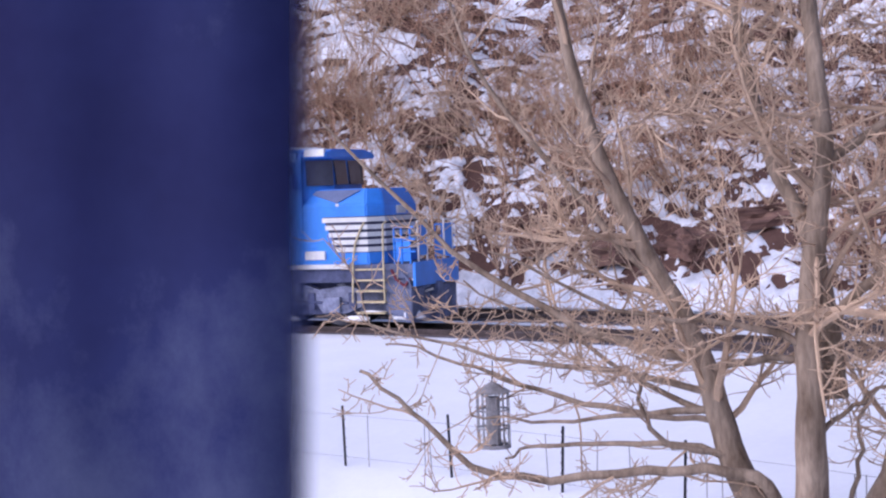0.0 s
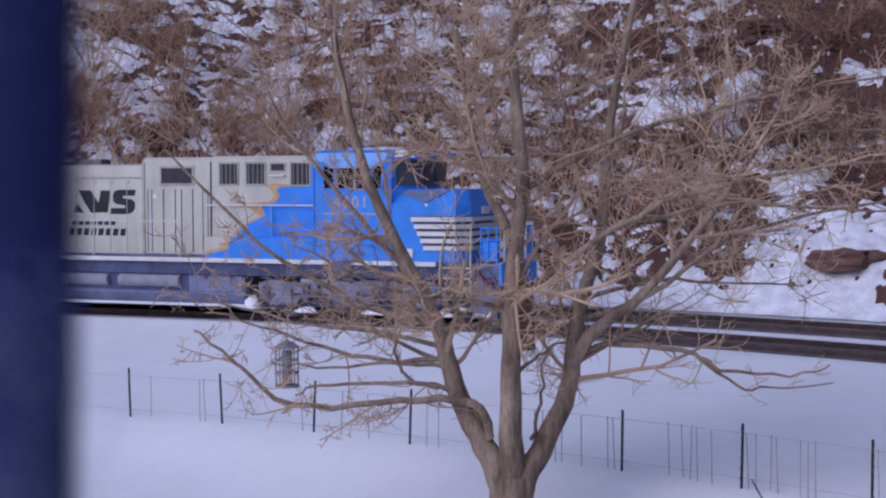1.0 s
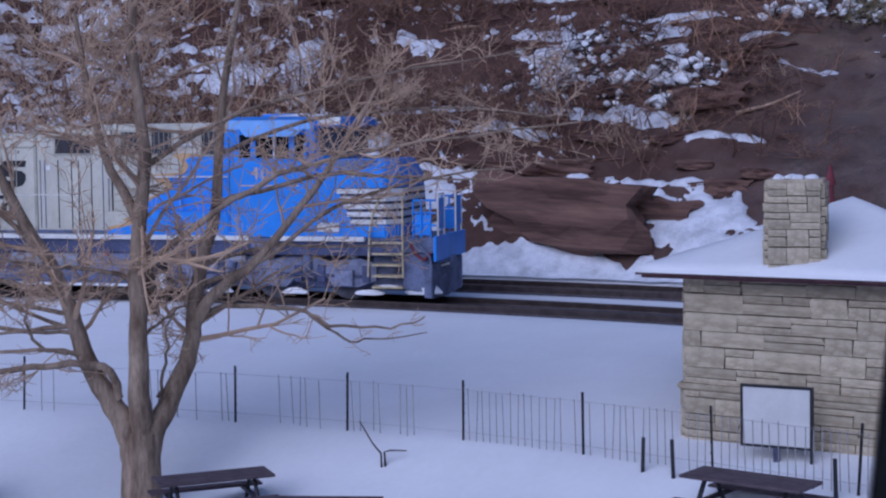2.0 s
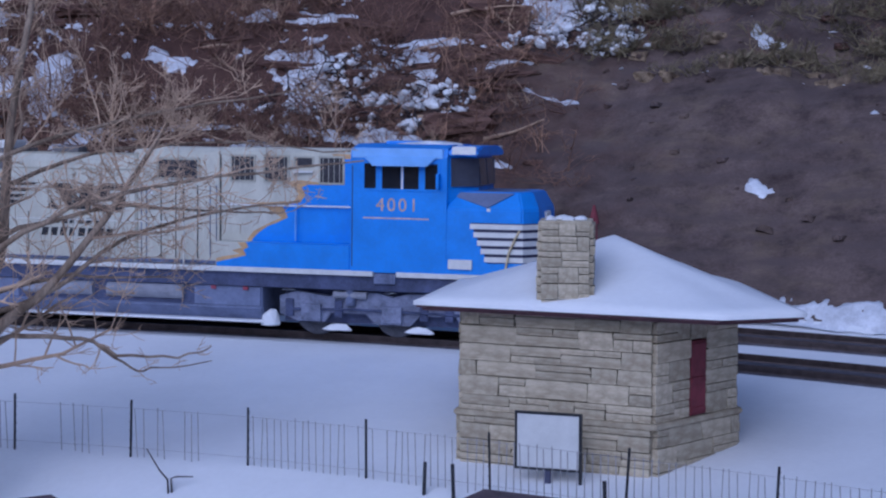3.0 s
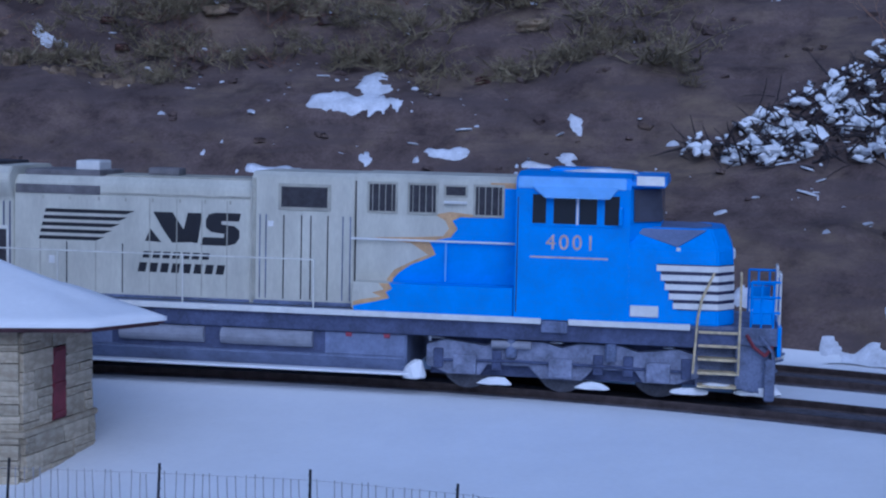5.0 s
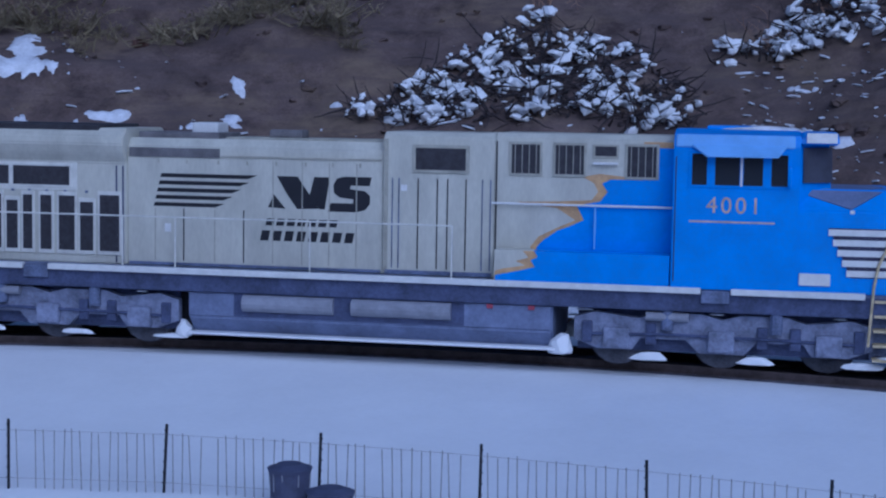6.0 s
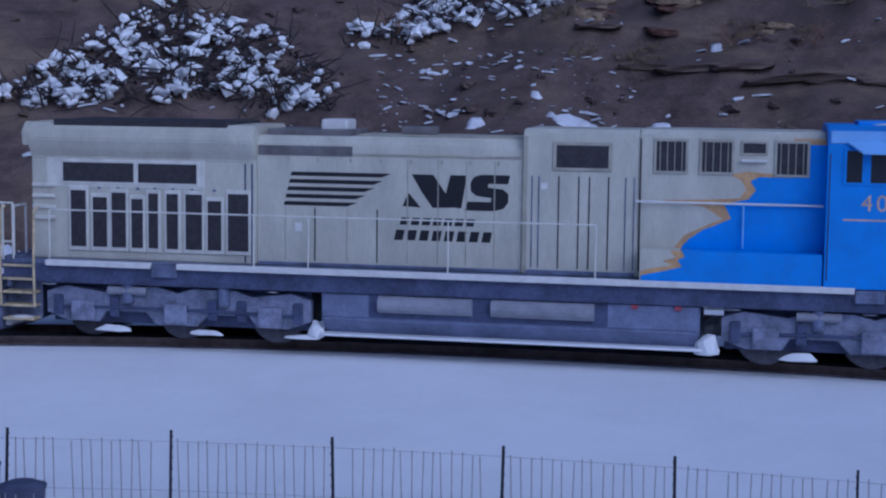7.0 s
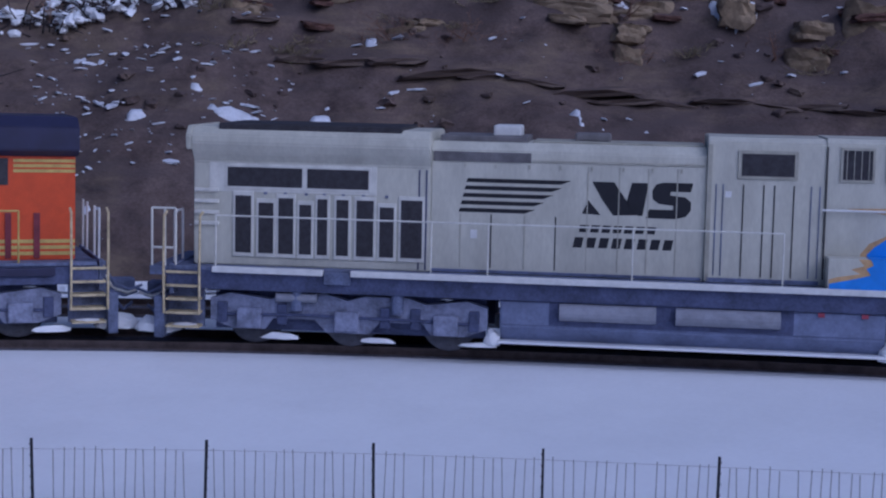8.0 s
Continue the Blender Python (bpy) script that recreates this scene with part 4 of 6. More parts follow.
# ---------------- snow fence ----------------
def build_post():
    bm = bmesh.new()
    box(bm, -0.022, 0.022, -0.006, 0.006, -0.25, 1.02)
    box(bm, -0.006, 0.006, -0.028, 0.006, -0.25, 1.02)
    for k in range(6):
        box(bm, -0.014, 0.014, -0.036, -0.02, 0.12 + 0.16 * k, 0.145 + 0.16 * k)
    ob = finish("fence_post", bm, STEEL_POST)
    return tagged(ob, "dark steel fence post standing in the snow", "fence post", group="posts of the picket fence")


def build_fence():
    base = build_post()
    line = [(-32.4, 20.6), (-30.1, 21.4), (-27.8, 22.2)] + POSTS
    for i, (x, y) in enumerate(line):
        m = pose(x, y, 0.02, random.uniform(-2.5, 2.5), random.uniform(-3, 3), random.uniform(0, 360))
        if i == 0:
            base.matrix_world = m
        elif i != 7:
            copy_thing(base, m)
    fence = new("picket_fence")
    tagged(fence, "thin wire-bound picket fence between dark steel posts in snow", "fence")
    bm = bmesh.new()
    box(bm, -0.008, 0.008, -0.004, 0.004, 0.0, 0.90)
    picket = bm
    me = bpy.data.meshes.new("picket")
    picket.to_mesh(me)
    picket.free()
    me.materials.append(PICKET)
    for i in range(3, len(line) - 1):
        (x0, y0), (x1, y1) = line[i], line[i + 1]
        for k in range(1, 17):
            if random.random() < (0.9 if i < 7 else 0.65 if i < 10 else 0.2 if i < 11 else 0.06):
                continue
            u = k / 17
            ob = new("picket", me)
            ob.parent = fence
            ob.matrix_local = pose(x0 + (x1 - x0) * u, y0 + (y1 - y0) * u, random.uniform(-0.04, 0.03), random.uniform(-2, 2), random.uniform(-2, 2), math.degrees(math.atan2(y1 - y0, x1 - x0)))
    for z in (0.88, 0.15):
        for a, b in zip(line, line[1:]):
            part("wire", rods([(*a, z), (*b, z)], 0.0035, 4), PICKET, fence)


build_fence()


# ---------------- stone hut ----------------
def prism_z(outline, z0, z1, bevel=0.0):
    """A block whose plan is the outline, from z0 to z1."""
    bm = bmesh.new()
    f = bm.faces.new([bm.verts.new((x, y, z0)) for x, y in outline])
    r = bmesh.ops.extrude_face_region(bm, geom=[f])
    bmesh.ops.translate(bm, vec=(0, 0, z1 - z0), verts=[v for v in r["geom"] if isinstance(v, bmesh.types.BMVert)])
    bmesh.ops.recalc_face_normals(bm, faces=bm.faces)
    if bevel:
        bmesh.ops.bevel(bm, geom=list(bm.edges), offset=bevel, segments=2, affect="EDGES")
    return bm


def grow(outline, k):
    cx, cy = sum(p[0] for p in outline) / len(outline), sum(p[1] for p in outline) / len(outline)
    out = []
    for x, y in outline:
        d = math.hypot(x - cx, y - cy)
        out.append((x + (x - cx) / d * k, y + (y - cy) / d * k))
    return out


def build_hut():
    hut = new("stone_hut")
    tagged(hut, "small cut-stone hut with a snow-covered hip roof and chimney", "building")
    hut.matrix_world = pose(-2.95, 26.5, 0.05, 0, 0, 10)
    T = 2.86
    walls = [(-2.28, -0.82), (1.02, -1.93), (2.48, -0.10), (1.85, 2.3), (-1.9, 2.3)]
    eaves = [(-3.05, -1.25), (2.05, -2.85), (3.45, -2.2), (2.75, 2.9), (-2.65, 2.9)]
    part("wall_core", prism_z(grow(walls, -0.07), -0.6, T), MORTAR, hut, "mortar behind the stones")
    part("plinth_core", prism_z(grow(walls, 0.0), -0.6, 0.92), MORTAR, hut)
    part("plinth_cap", prism_z(grow(walls, 0.17), 0.93, 1.03, bevel=0.025), STONE, hut, "stone ledge round the hut")
    rnd = random.Random(5)
    meshes = []
    for k in range(16):
        bm = bmesh.new()
        box(bm, -0.5, 0.5, -0.5, 0.5, -0.5, 0.5)
        bmesh.ops.bevel(bm, geom=list(bm.edges), offset=0.04, segments=1, affect="EDGES")
        for v in bm.verts:
            v.co += Vector([rnd.uniform(-0.03, 0.03) for _ in range(3)])
        me = bpy.data.meshes.new("stone")
        bm.to_mesh(me)
        bm.free()
        me.materials.append(STONE)
        meshes.append(me)

    def lay(parent, p0, p1, u0, u1, z0, z1, low, high, wide=0.95, out=0.0):
        d = Vector((p1[0] - p0[0], p1[1] - p0[1]))
        turn = math.degrees(math.atan2(d.y, d.x))
        base = pose(p0[0], p0[1], 0, 0, 0, turn)
        z = z0
        while z < z1 - 0.06:
            h = min(rnd.uniform(low, high), z1 - z)
            if z1 - z - h < 0.1:
                h = z1 - z
            u = u0
            while u < u1 - 0.03:
                w = min(rnd.uniform(0.28, wide), u1 - u)
                if u1 - u - w < 0.14:
                    w = u1 - u
                f = rnd.uniform(0.34, 0.66)
                cells = [(0.0, w, 0.0, h)] if h < 0.2 or rnd.random() < 0.4 else [(0.0, w, 0.0, h * f), (0.0, w, h * f, h)]
                if len(cells) == 2 and w > 0.6 and rnd.random() < 0.7:
                    g = w * rnd.uniform(0.35, 0.65)
                    k = rnd.randrange(2)
                    c = cells.pop(k)
                    cells += [(0.0, g, c[2], c[3]), (g, w, c[2], c[3])]
                for a0, a1, b0, b1 in cells:
                    ob = new("stone", rnd.choice(meshes))
                    ob.parent = parent
                    ob.matrix_local = base @ pose(u + (a0 + a1) / 2, -out, z + (b0 + b1) / 2) @ Matrix.Diagonal((a1 - a0 - 0.012, 0.11 + rnd.uniform(0, 0.06), b1 - b0 - 0.014, 1))
                u += w
            z += h

    n = len(walls)
    for i in range(n):
        p0, p1 = walls[i], walls[(i + 1) % n]
        ln = math.dist(p0, p1)
        if i == 1:
            a, b = 0.95, 1.42
            lay(hut, p0, p1, 0.0, a, 1.03, T, 0.26, 0.40, 1.2)
            lay(hut, p0, p1, b, ln, 1.03, T, 0.26, 0.40, 1.2)
            lay(hut, p0, p1, a, b, 2.36, T, 0.15, 0.34)
            turn = math.degrees(math.atan2(p1[1] - p0[1], p1[0] - p0[0]))
            win = part("shutter", bm_box(a + 0.02, b - 0.02, -0.075, 0.06, 1.05, 2.34, bevel=0.012), RED_TRIM, hut, "narrow dark red shutter")
            win.matrix_local = pose(p0[0], p0[1], 0, 0, 0, turn)
            for z in (1.1, 1.62, 2.2):
                part("shutter_rail", bm_box(a + 0.04, b - 0.04, -0.095, -0.07, z, z + 0.09, bevel=0.006), RED_TRIM, win)
        else:
            lay(hut, p0, p1, 0.0, ln, 1.03, T, 0.26, 0.40, 1.2)
        lay(hut, p0, p1, 0.0, ln, 0.0, 0.93, 0.24, 0.36, 1.1, 0.05)

    # roof: boards, then a thick smooth layer of snow
    def hip(z0, lift, k, rise):
        bm = bmesh.new()
        ring = grow(eaves, k)
        b = [bm.verts.new((x, y, z0)) for x, y in ring]
        c = [bm.verts.new((x, y, z0 + lift)) for x, y in ring]
        t = bm.verts.new((0.34, 0.30, z0 + lift + rise))
        bm.faces.new(b[::-1])
        for i in range(len(ring)):
            j = (i + 1) % len(ring)
            bm.faces.new((b[i], b[j], c[j], c[i]))
            bm.faces.new((c[i], c[j], t))
        bmesh.ops.recalc_face_normals(bm, faces=bm.faces)
        return bm

    part("roof", hip(T, 0.035, 0.0, 0.66), EAVE, hut, "dark red-brown roof edge")
    part("soffit", prism_z(grow(eaves, -0.1), T - 0.05, T - 0.004), EAVE, hut)
    sn = hip(T + 0.040, 0.07, 0.05, 1.14)
    bmesh.ops.subdivide_edges(sn, edges=list(sn.edges), cuts=9, use_grid_fill=True)
    bmesh.ops.smooth_vert(sn, verts=[v for v in sn.verts if v.co.z > T + 0.3], factor=0.5, use_axis_x=True, use_axis_y=True, use_axis_z=True)
    for v in sn.verts:
        if v.co.z > T + 0.12:
            f = min((v.co.z - T - 0.11) / 1.14, 1.0)
            v.co.z += -0.34 * f * (1 - f) + 0.05 * noise.noise(v.co * 0.9) + 0.02 * noise.noise(v.co * 3)
    part("roof_snow", sn, SNOW, hut, "thick smooth snow on the roof", smooth=True)
    # chimney through the front slope
    cx, cy, w = -0.46, -1.32, 0.82
    ch = part("chimney", bm_box(cx - w / 2 + 0.05, cx + w / 2 - 0.05, cy - w / 2 + 0.05, cy + w / 2 - 0.05, T - 0.1, T + 1.50), MORTAR, hut, "square stone chimney")
    q = [(cx - w / 2, cy - w / 2), (cx + w / 2, cy - w / 2), (cx + w / 2, cy + w / 2), (cx - w / 2, cy + w / 2)]
    for i in range(4):
        lay(ch, q[i], q[(i + 1) % 4], 0.0, w, T - 0.05, T + 1.50, 0.2, 0.32, 0.5)
    part("chimney_cap", bm_box(cx - 0.45, cx + 0.45, cy - 0.45, cy + 0.45, T + 1.46, T + 1.55, bevel=0.03), STONE, ch)
    for dx, dy, r in ((-0.26, -0.2, 0.10), (0.05, -0.25, 0.12), (0.24, -0.05, 0.12), (-0.05, 0.15, 0.16)):
        part("cap_snow", snow_lump(cx + dx, cy + dy, T + 1.55, r, r, 0.07), SNOW, ch)
    bm = bmesh.new()
    rod(bm, (-0.02, 0.35, T + 0.8), (-0.02, 0.35, T + 1.38), 0.075, 0.06, seg=8)
    rod(bm, (-0.02, 0.35, T + 1.38), (-0.02, 0.35, T + 1.72), 0.10, 0.02, seg=8)
    part("finial", bm, RED_TRIM, hut, "dark red pointed finial at the roof's peak")
    return hut


build_hut()


# ---------------- bare trees ----------------
def tube(vs, fs, pts, r0, r1, seg):
    """A tapered limb along pts, added to the lists."""
    n = len(pts)
    base = len(vs)
    for i, p in enumerate(pts):
        d = (pts[min(i + 1, n - 1)] - pts[max(i - 1, 0)]).normalized()
        side = d.cross(Vector((0.31, 0.93, 0.18))).normalized()
        up = d.cross(side)
        r = r0 + (r1 - r0) * i / (n - 1)
        for k in range(seg):
            a = 2 * math.pi * k / seg
            vs.append(p + side * (r * math.cos(a)) + up * (r * math.sin(a)))
    for i in range(n - 1):
        for k in range(seg):
            a, b = base + i * seg + k, base + i * seg + (k + 1) % seg
            fs.append((a, b, b + seg, a + seg))


def wander(rnd, p, d, length, steps, bend, lift):
    pts = [p.copy()]
    d = d.normalized()
    for _ in range(steps):
        d = (d + Vector((rnd.gauss(0, bend), rnd.gauss(0, bend), rnd.gauss(0, bend) + lift))).normalized()
        pts.append(pts[-1] + d * (length / steps))
    return pts


def sprout(rnd, vs, fs, pts, r, depth, count, length, spread=0.8, lift=0.05):
    """Side branches along a limb, and twigs along those."""
    for _ in range(count):
        u = rnd.uniform(0.25, 1.0)
        k = min(int(u * (len(pts) - 1)), len(pts) - 2)
        p = pts[k].lerp(pts[k + 1], rnd.random())
        along = (pts[k + 1] - pts[k]).normalized()
        d = along * rnd.uniform(0.4, 1.0) + Vector((rnd.gauss(0, spread), rnd.gauss(0, spread), rnd.gauss(0.1, spread * 0.8)))
        ln = length * rnd.uniform(0.5, 1.15) * (1.15 - 0.5 * u)
        rr = max(r * (1 - 0.6 * u) * rnd.uniform(0.4, 0.65), 0.008)
        q = wander(rnd, p, d, ln, 5 if depth > 1 else 3, 0.16, lift)
        tube(vs, fs, q, rr, max(rr * 0.4, 0.005), 5 if depth > 1 else 3)
        if depth > 1:
            sprout(rnd, vs, fs, q, rr, depth - 1, max(3, int(count * 0.75)), ln * 0.55, spread, lift)


def build_big_tree():
    tree = new("bare_tree")
    tagged(tree, "large bare grey-barked tree with many low spreading limbs in snow", "tree")
    tree.matrix_world = pose(-13.39, 21.45, -1.045, 0, 0, 37) @ Matrix.Scale(0.94, 4)
    rnd = random.Random(11)
    V = Vector
    trunk = [V((0, 0, -1.1)), V((0.0, 0, 0.3)), V((0.02, 0, 1.1)), V((0.03, 0, 1.5))]
    # main stems: x across the view, y away, z up
    stems = [
        ([V((-0.08, 0, 0.8)), V((-0.20, 0.02, 1.5)), V((-0.55, 0.1, 2.15)), V((-0.95, 0.2, 3.0)), V((-1.2, 0.2, 4.0)), V((-1.9, 0.4, 5.3)), V((-2.6, 0.4, 7.0)), V((-3.1, 0.5, 9.5))], 0.25, 0.05),
        ([V((0.02, 0, 0.8)), V((0.03, -0.05, 1.6)), V((0.0, -0.2, 2.4)), V((0.05, -0.3, 3.4)), V((0.05, -0.3, 4.6)), V((0.25, -0.2, 6.5)), V((0.1, 0.1, 8.5)), V((0.3, 0.2, 11))], 0.25, 0.06),
        ([V((0.12, 0, 0.8)), V((0.24, 0.03, 1.45)), V((0.58, 0.2, 2.05)), V((0.95, 0.4, 2.9)), V((1.1, 0.5, 4.0)), V((1.5, 0.8, 5.5)), V((1.7, 1.0, 7.5)), V((2.2, 1.4, 10))], 0.24, 0.05),
        ([V((0.3, 0, 3.6)), V((0.1, 0.3, 5.2)), V((-0.5, 0.6, 6.6)), V((-0.9, 0.7, 9.0))], 0.14, 0.04),
        ([V((1.0, 0.4, 3.3)), V((1.45, 0.2, 3.95)), V((2.3, 0.2, 4.6)), V((3.6, 0.3, 6.2)), V((4.5, 0.3, 7.6))], 0.13, 0.03),
    ]
    limbs = [
        ([V((-0.35, 0.0, 2.1)), V((-0.5, -0.2, 2.66)), V((-1.0, -0.3, 2.82)), V((-1.8, -0.35, 2.78)), V((-3.3, -0.4, 2.68)), V((-4.0, -0.5, 2.96)), V((-4.6, -0.5, 3.5)), V((-5.2, -0.6, 4.0))], 0.085, 0.02),
        ([V((-0.8, 0.1, 2.75)), V((-1.3, 0.2, 3.0)), V((-2.3, 0.3, 3.02)), V((-3.25, 0.4, 2.96)), V((-3.7, 0.4, 2.8))], 0.05, 0.015),
        ([V((-1.1, 0.2, 3.45)), V((-2.2, 0.4, 3.38)), V((-3.3, 0.6, 3.58)), V((-4.4, 0.7, 3.95)), V((-5.4, 0.9, 4.2))], 0.05, 0.012),
        ([V((-0.85, 0.1, 2.9)), V((-1.2, 0.0, 2.98)), V((-1.6, -0.2, 3.1)), V((-1.85, -0.3, 3.5)), V((-1.8, -0.4, 3.95))], 0.045, 0.02),
        ([V((-1.15, 0.2, 3.3)), V((-2.0, 0.1, 3.36)), V((-3.0, 0.0, 3.32)), V((-4.0, -0.1, 3.4))], 0.04, 0.012),
        ([V((1.05, 0.45, 3.35)), V((1.6, 0.3, 3.67)), V((2.85, 0.1, 3.6)), V((3.45, 0.0, 3.3)), V((4.6, -0.1, 3.2)), V((5.2, -0.2, 3.36))], 0.06, 0.012),
        ([V((3.1, 0.0, 3.45)), V((3.75, 0.2, 2.98)), V((4.3, 0.3, 2.94)), V((5.3, 0.4, 3.02))], 0.03, 0.010),
        ([V((0.1, -0.1, 3.2)), V((0.35, -0.2, 3.45)), V((0.65, -0.3, 3.65))], 0.04, 0.02),
        ([V((0.35, 0.1, 2.1)), V((0.5, 0.1, 2.7)), V((0.55, 0.1, 3.3)), V((0.75, 0.1, 3.7))], 0.035, 0.015),
        ([V((1.1, 0.5, 4.0)), V((2.3, 0.2, 4.5)), V((3.6, 0.1, 5.4)), V((5.2, 0.0, 5.9)), V((7.0, 0, 6.1))], 0.06, 0.015),
        ([V((0.1, -0.3, 4.4)), V((1.4, -0.6, 5.4)), V((3.0, -0.8, 6.2)), V((5.2, -0.9, 6.6)), V((8.0, -1.0, 6.9))], 0.07, 0.015),
        ([V((-1.2, 0.2, 4.0)), V((-2.6, 0.1, 4.4)), V((-4.2, 0.0, 5.4)), V((-5.8, 0.0, 7.0))], 0.07, 0.015),
        ([V((-1.5, 0.3, 4.6)), V((-2.6, 0.5, 5.8)), V((-3.9, 0.8, 7.4)), V((-4.6, 1, 9))], 0.06, 0.015),
        ([V((-1.2, 0.2, 3.9)), V((-0.4, 0.0, 4.05)), V((0.3, -0.1, 4.0))], 0.05, 0.04),
        ([V((-1.1, 0.2, 3.6)), V((-2.3, 0.0, 3.9)), V((-3.6, -0.2, 4.1)), V((-5.2, -0.3, 4.5))], 0.05, 0.012),
        ([V((-1.1, 0.2, 3.4)), V((-2.0, 0.5, 3.7)), V((-3.0, 0.8, 4.3)), V((-4.4, 1.0, 4.9))], 0.045, 0.012),
        ([V((0.1, -0.3, 4.2)), V((-0.8, -0.6, 4.5)), V((-2.0, -0.8, 4.7)), V((-3.4, -1.0, 5.4))], 0.05, 0.012),
        ([V((1.2, 0.5, 4.4)), V((2.4, 0.6, 4.7)), V((3.6, 0.6, 4.7)), V((4.9, 0.7, 4.6))], 0.045, 0.012),
        ([V((1.6, 0.9, 6.4)), V((3.2, 1.2, 7.0)), V((5.6, 1.3, 7.2)), V((8.4, 1.4, 7.0))], 0.05, 0.012),
        ([V((0.2, -0.2, 6.2)), V((2.0, 0.2, 7.2)), V((4.5, 0.6, 7.8)), V((7.5, 0.8, 8.3))], 0.06, 0.012),
        ([V((1.5, 0.8, 5.5)), V((3.4, 0.8, 6.0)), V((5.2, 0.9, 5.9)), V((6.8, 1.0, 5.8))], 0.05, 0.012),
    ]

    def smooth_line(pts, n=4):
        out = []
        for i in range(len(pts) - 1):
            p0, p1, p2, p3 = pts[max(i - 1, 0)], pts[i], pts[i + 1], pts[min(i + 2, len(pts) - 1)]
            for k in range(n):
                t = k / n
                out.append(0.5 * ((2 * p1) + (p2 - p0) * t + (2 * p0 - 5 * p1 + 4 * p2 - p3) * t * t + (3 * p1 - p0 - 3 * p2 + p3) * t ** 3))
        out.append(pts[-1])
        return out

    vs, fs = [], []
    tube(vs, fs, smooth_line(trunk), 0.41, 0.30, 14)
    arrays("trunk", vs, fs, BARK, tree, smooth=True)
    tw_v, tw_f = [], []
    for pts, r0, r1 in stems:
        vs, fs = [], []
        sp = smooth_line(pts)
        sp = [p + Vector((rnd.gauss(0, 0.012), rnd.gauss(0, 0.012), 0)) for p in sp]
        tube(vs, fs, sp, r0, r1, 10)
        arrays("stem", vs, fs, BARK, tree, smooth=True)
        sprout(rnd, tw_v, tw_f, sp[7:], r0 * 0.5, 3, 14, 2.6)
    for pts, r0, r1 in limbs:
        vs, fs = [], []
        sp = smooth_line(pts)
        sp = [p + Vector((rnd.gauss(0, 0.02), rnd.gauss(0, 0.02), rnd.gauss(0, 0.02))) for p in sp]
        tube(vs, fs, sp, r0, r1, 7)
        arrays("limb", vs, fs, BARK, tree, smooth=True)
        high = pts[-1].z > 3.9
        sprout(rnd, tw_v, tw_f, sp, r0 * 0.7, 3 if high else 2, 9 if high else 4, 1.7 if high else 0.7)
    arrays("crown", tw_v, tw_f, TWIG, tree)
    return tree


build_big_tree()


# ---------------- the hillside: snow, rocks, brush ----------------
# bearing and distance up the slope of the clear snow patches, with their half sizes
PATCHES = []
PATCHES += [(-24.5, 2.1, 3.6, 1.5), (-30.6, 9.1, 1.3, 1.6), (-19, 10, 1.1, 2), (-15.4, 9.8, 1.5, 1.7), (-25.4, 4.8, 1, 1.5), (-13.6, 2.4, 3.2, 1.3), (-9.8, 14.6, 2, 1), (-43.3, 9.9, 2.2, 1.3), (-51.5, 12.5, 2, 1.5)]
PATCHES += [(-16.4, 6.8, 3, 0.35), (-14.5, 3.9, 4, 0.25), (-20, 5.8, 3, 0.16), (-17, 8.4, 3.5, 0.16), (-23, 7.2, 2, 0.2), (-12.5, 6, 2.5, 0.13), (-21.5, 3.6, 2, 0.2), (-14, 11.5, 2.5, 0.2), (-24, 10.5, 1.5, 0.4)]
PATCHES += [(-26.5, 6.3, 1.2, 0.5), (-11, 9, 2, 0.13), (-19, 12.8, 2.5, 0.3), (-10.4, 14.4, 1.5, 1.3), (-7.6, 13.4, 1, 0.45), (-14.7, 9.6, 0.8, 1.3), (-18.8, 9, 1.1, 0.9), (-11.4, 10.4, 1.4, 0.25), (-27.5, 8.8, 1.2, 1.3)]
PATCHES += [(8.8, 8.3, 1.9, 0.42), (9.3, 9.3, 0.7, 1.6), (7.6, 8.25, 1, 0.3), (6, 5.3, 2.4, 0.12), (9, 6.5, 0.5, 0.22), (12, 6.7, 1.1, 0.22), (15.3, 6.1, 1, 0.18), (16.4, 6.9, 0.4, 0.45), (16.7, 8.6, 0.4, 0.4)]
PATCHES += [(9.8, 1.9, 2.5, 1.3), (12.8, 1.5, 1.9, 0.9), (9.9, 3.4, 0.6, 0.9), (7.2, 3.1, 1.1, 0.25), (7.8, 1.7, 1, 0.35), (16.3, 1.4, 1.1, 0.4), (18.7, 1.2, 1.5, 0.55), (19.3, 1.6, 0.4, 0.7), (20.8, 0.8, 0.7, 0.5)]
PATCHES += [(18, 0.5, 1.3, 0.15), (23.5, 1.3, 0.9, 0.25), (42.4, 5.6, 1, 0.35), (38.7, 5.5, 0.4, 0.22), (41, 6.7, 0.25, 0.2), (45.8, 6.3, 0.5, 0.18), (47.8, 9, 0.3, 0.18), (61.5, 10.4, 0.9, 0.28), (56.8, 10.7, 1.3, 0.3)]
PATCHES += [(64.5, 9.6, 1, 0.15), (-2.4, 12, 0.8, 0.18), (-2.1, 5, 0.55, 0.35), (6.4, 3, 1.4, 0.3), (1.5, 0.5, 4, 0.45), (4.8, 0.8, 1.8, 0.5), (28.4, 1.4, 0.7, 0.22), (30.2, 2.2, 0.6, 0.22), (31.3, 1, 0.6, 0.2)]


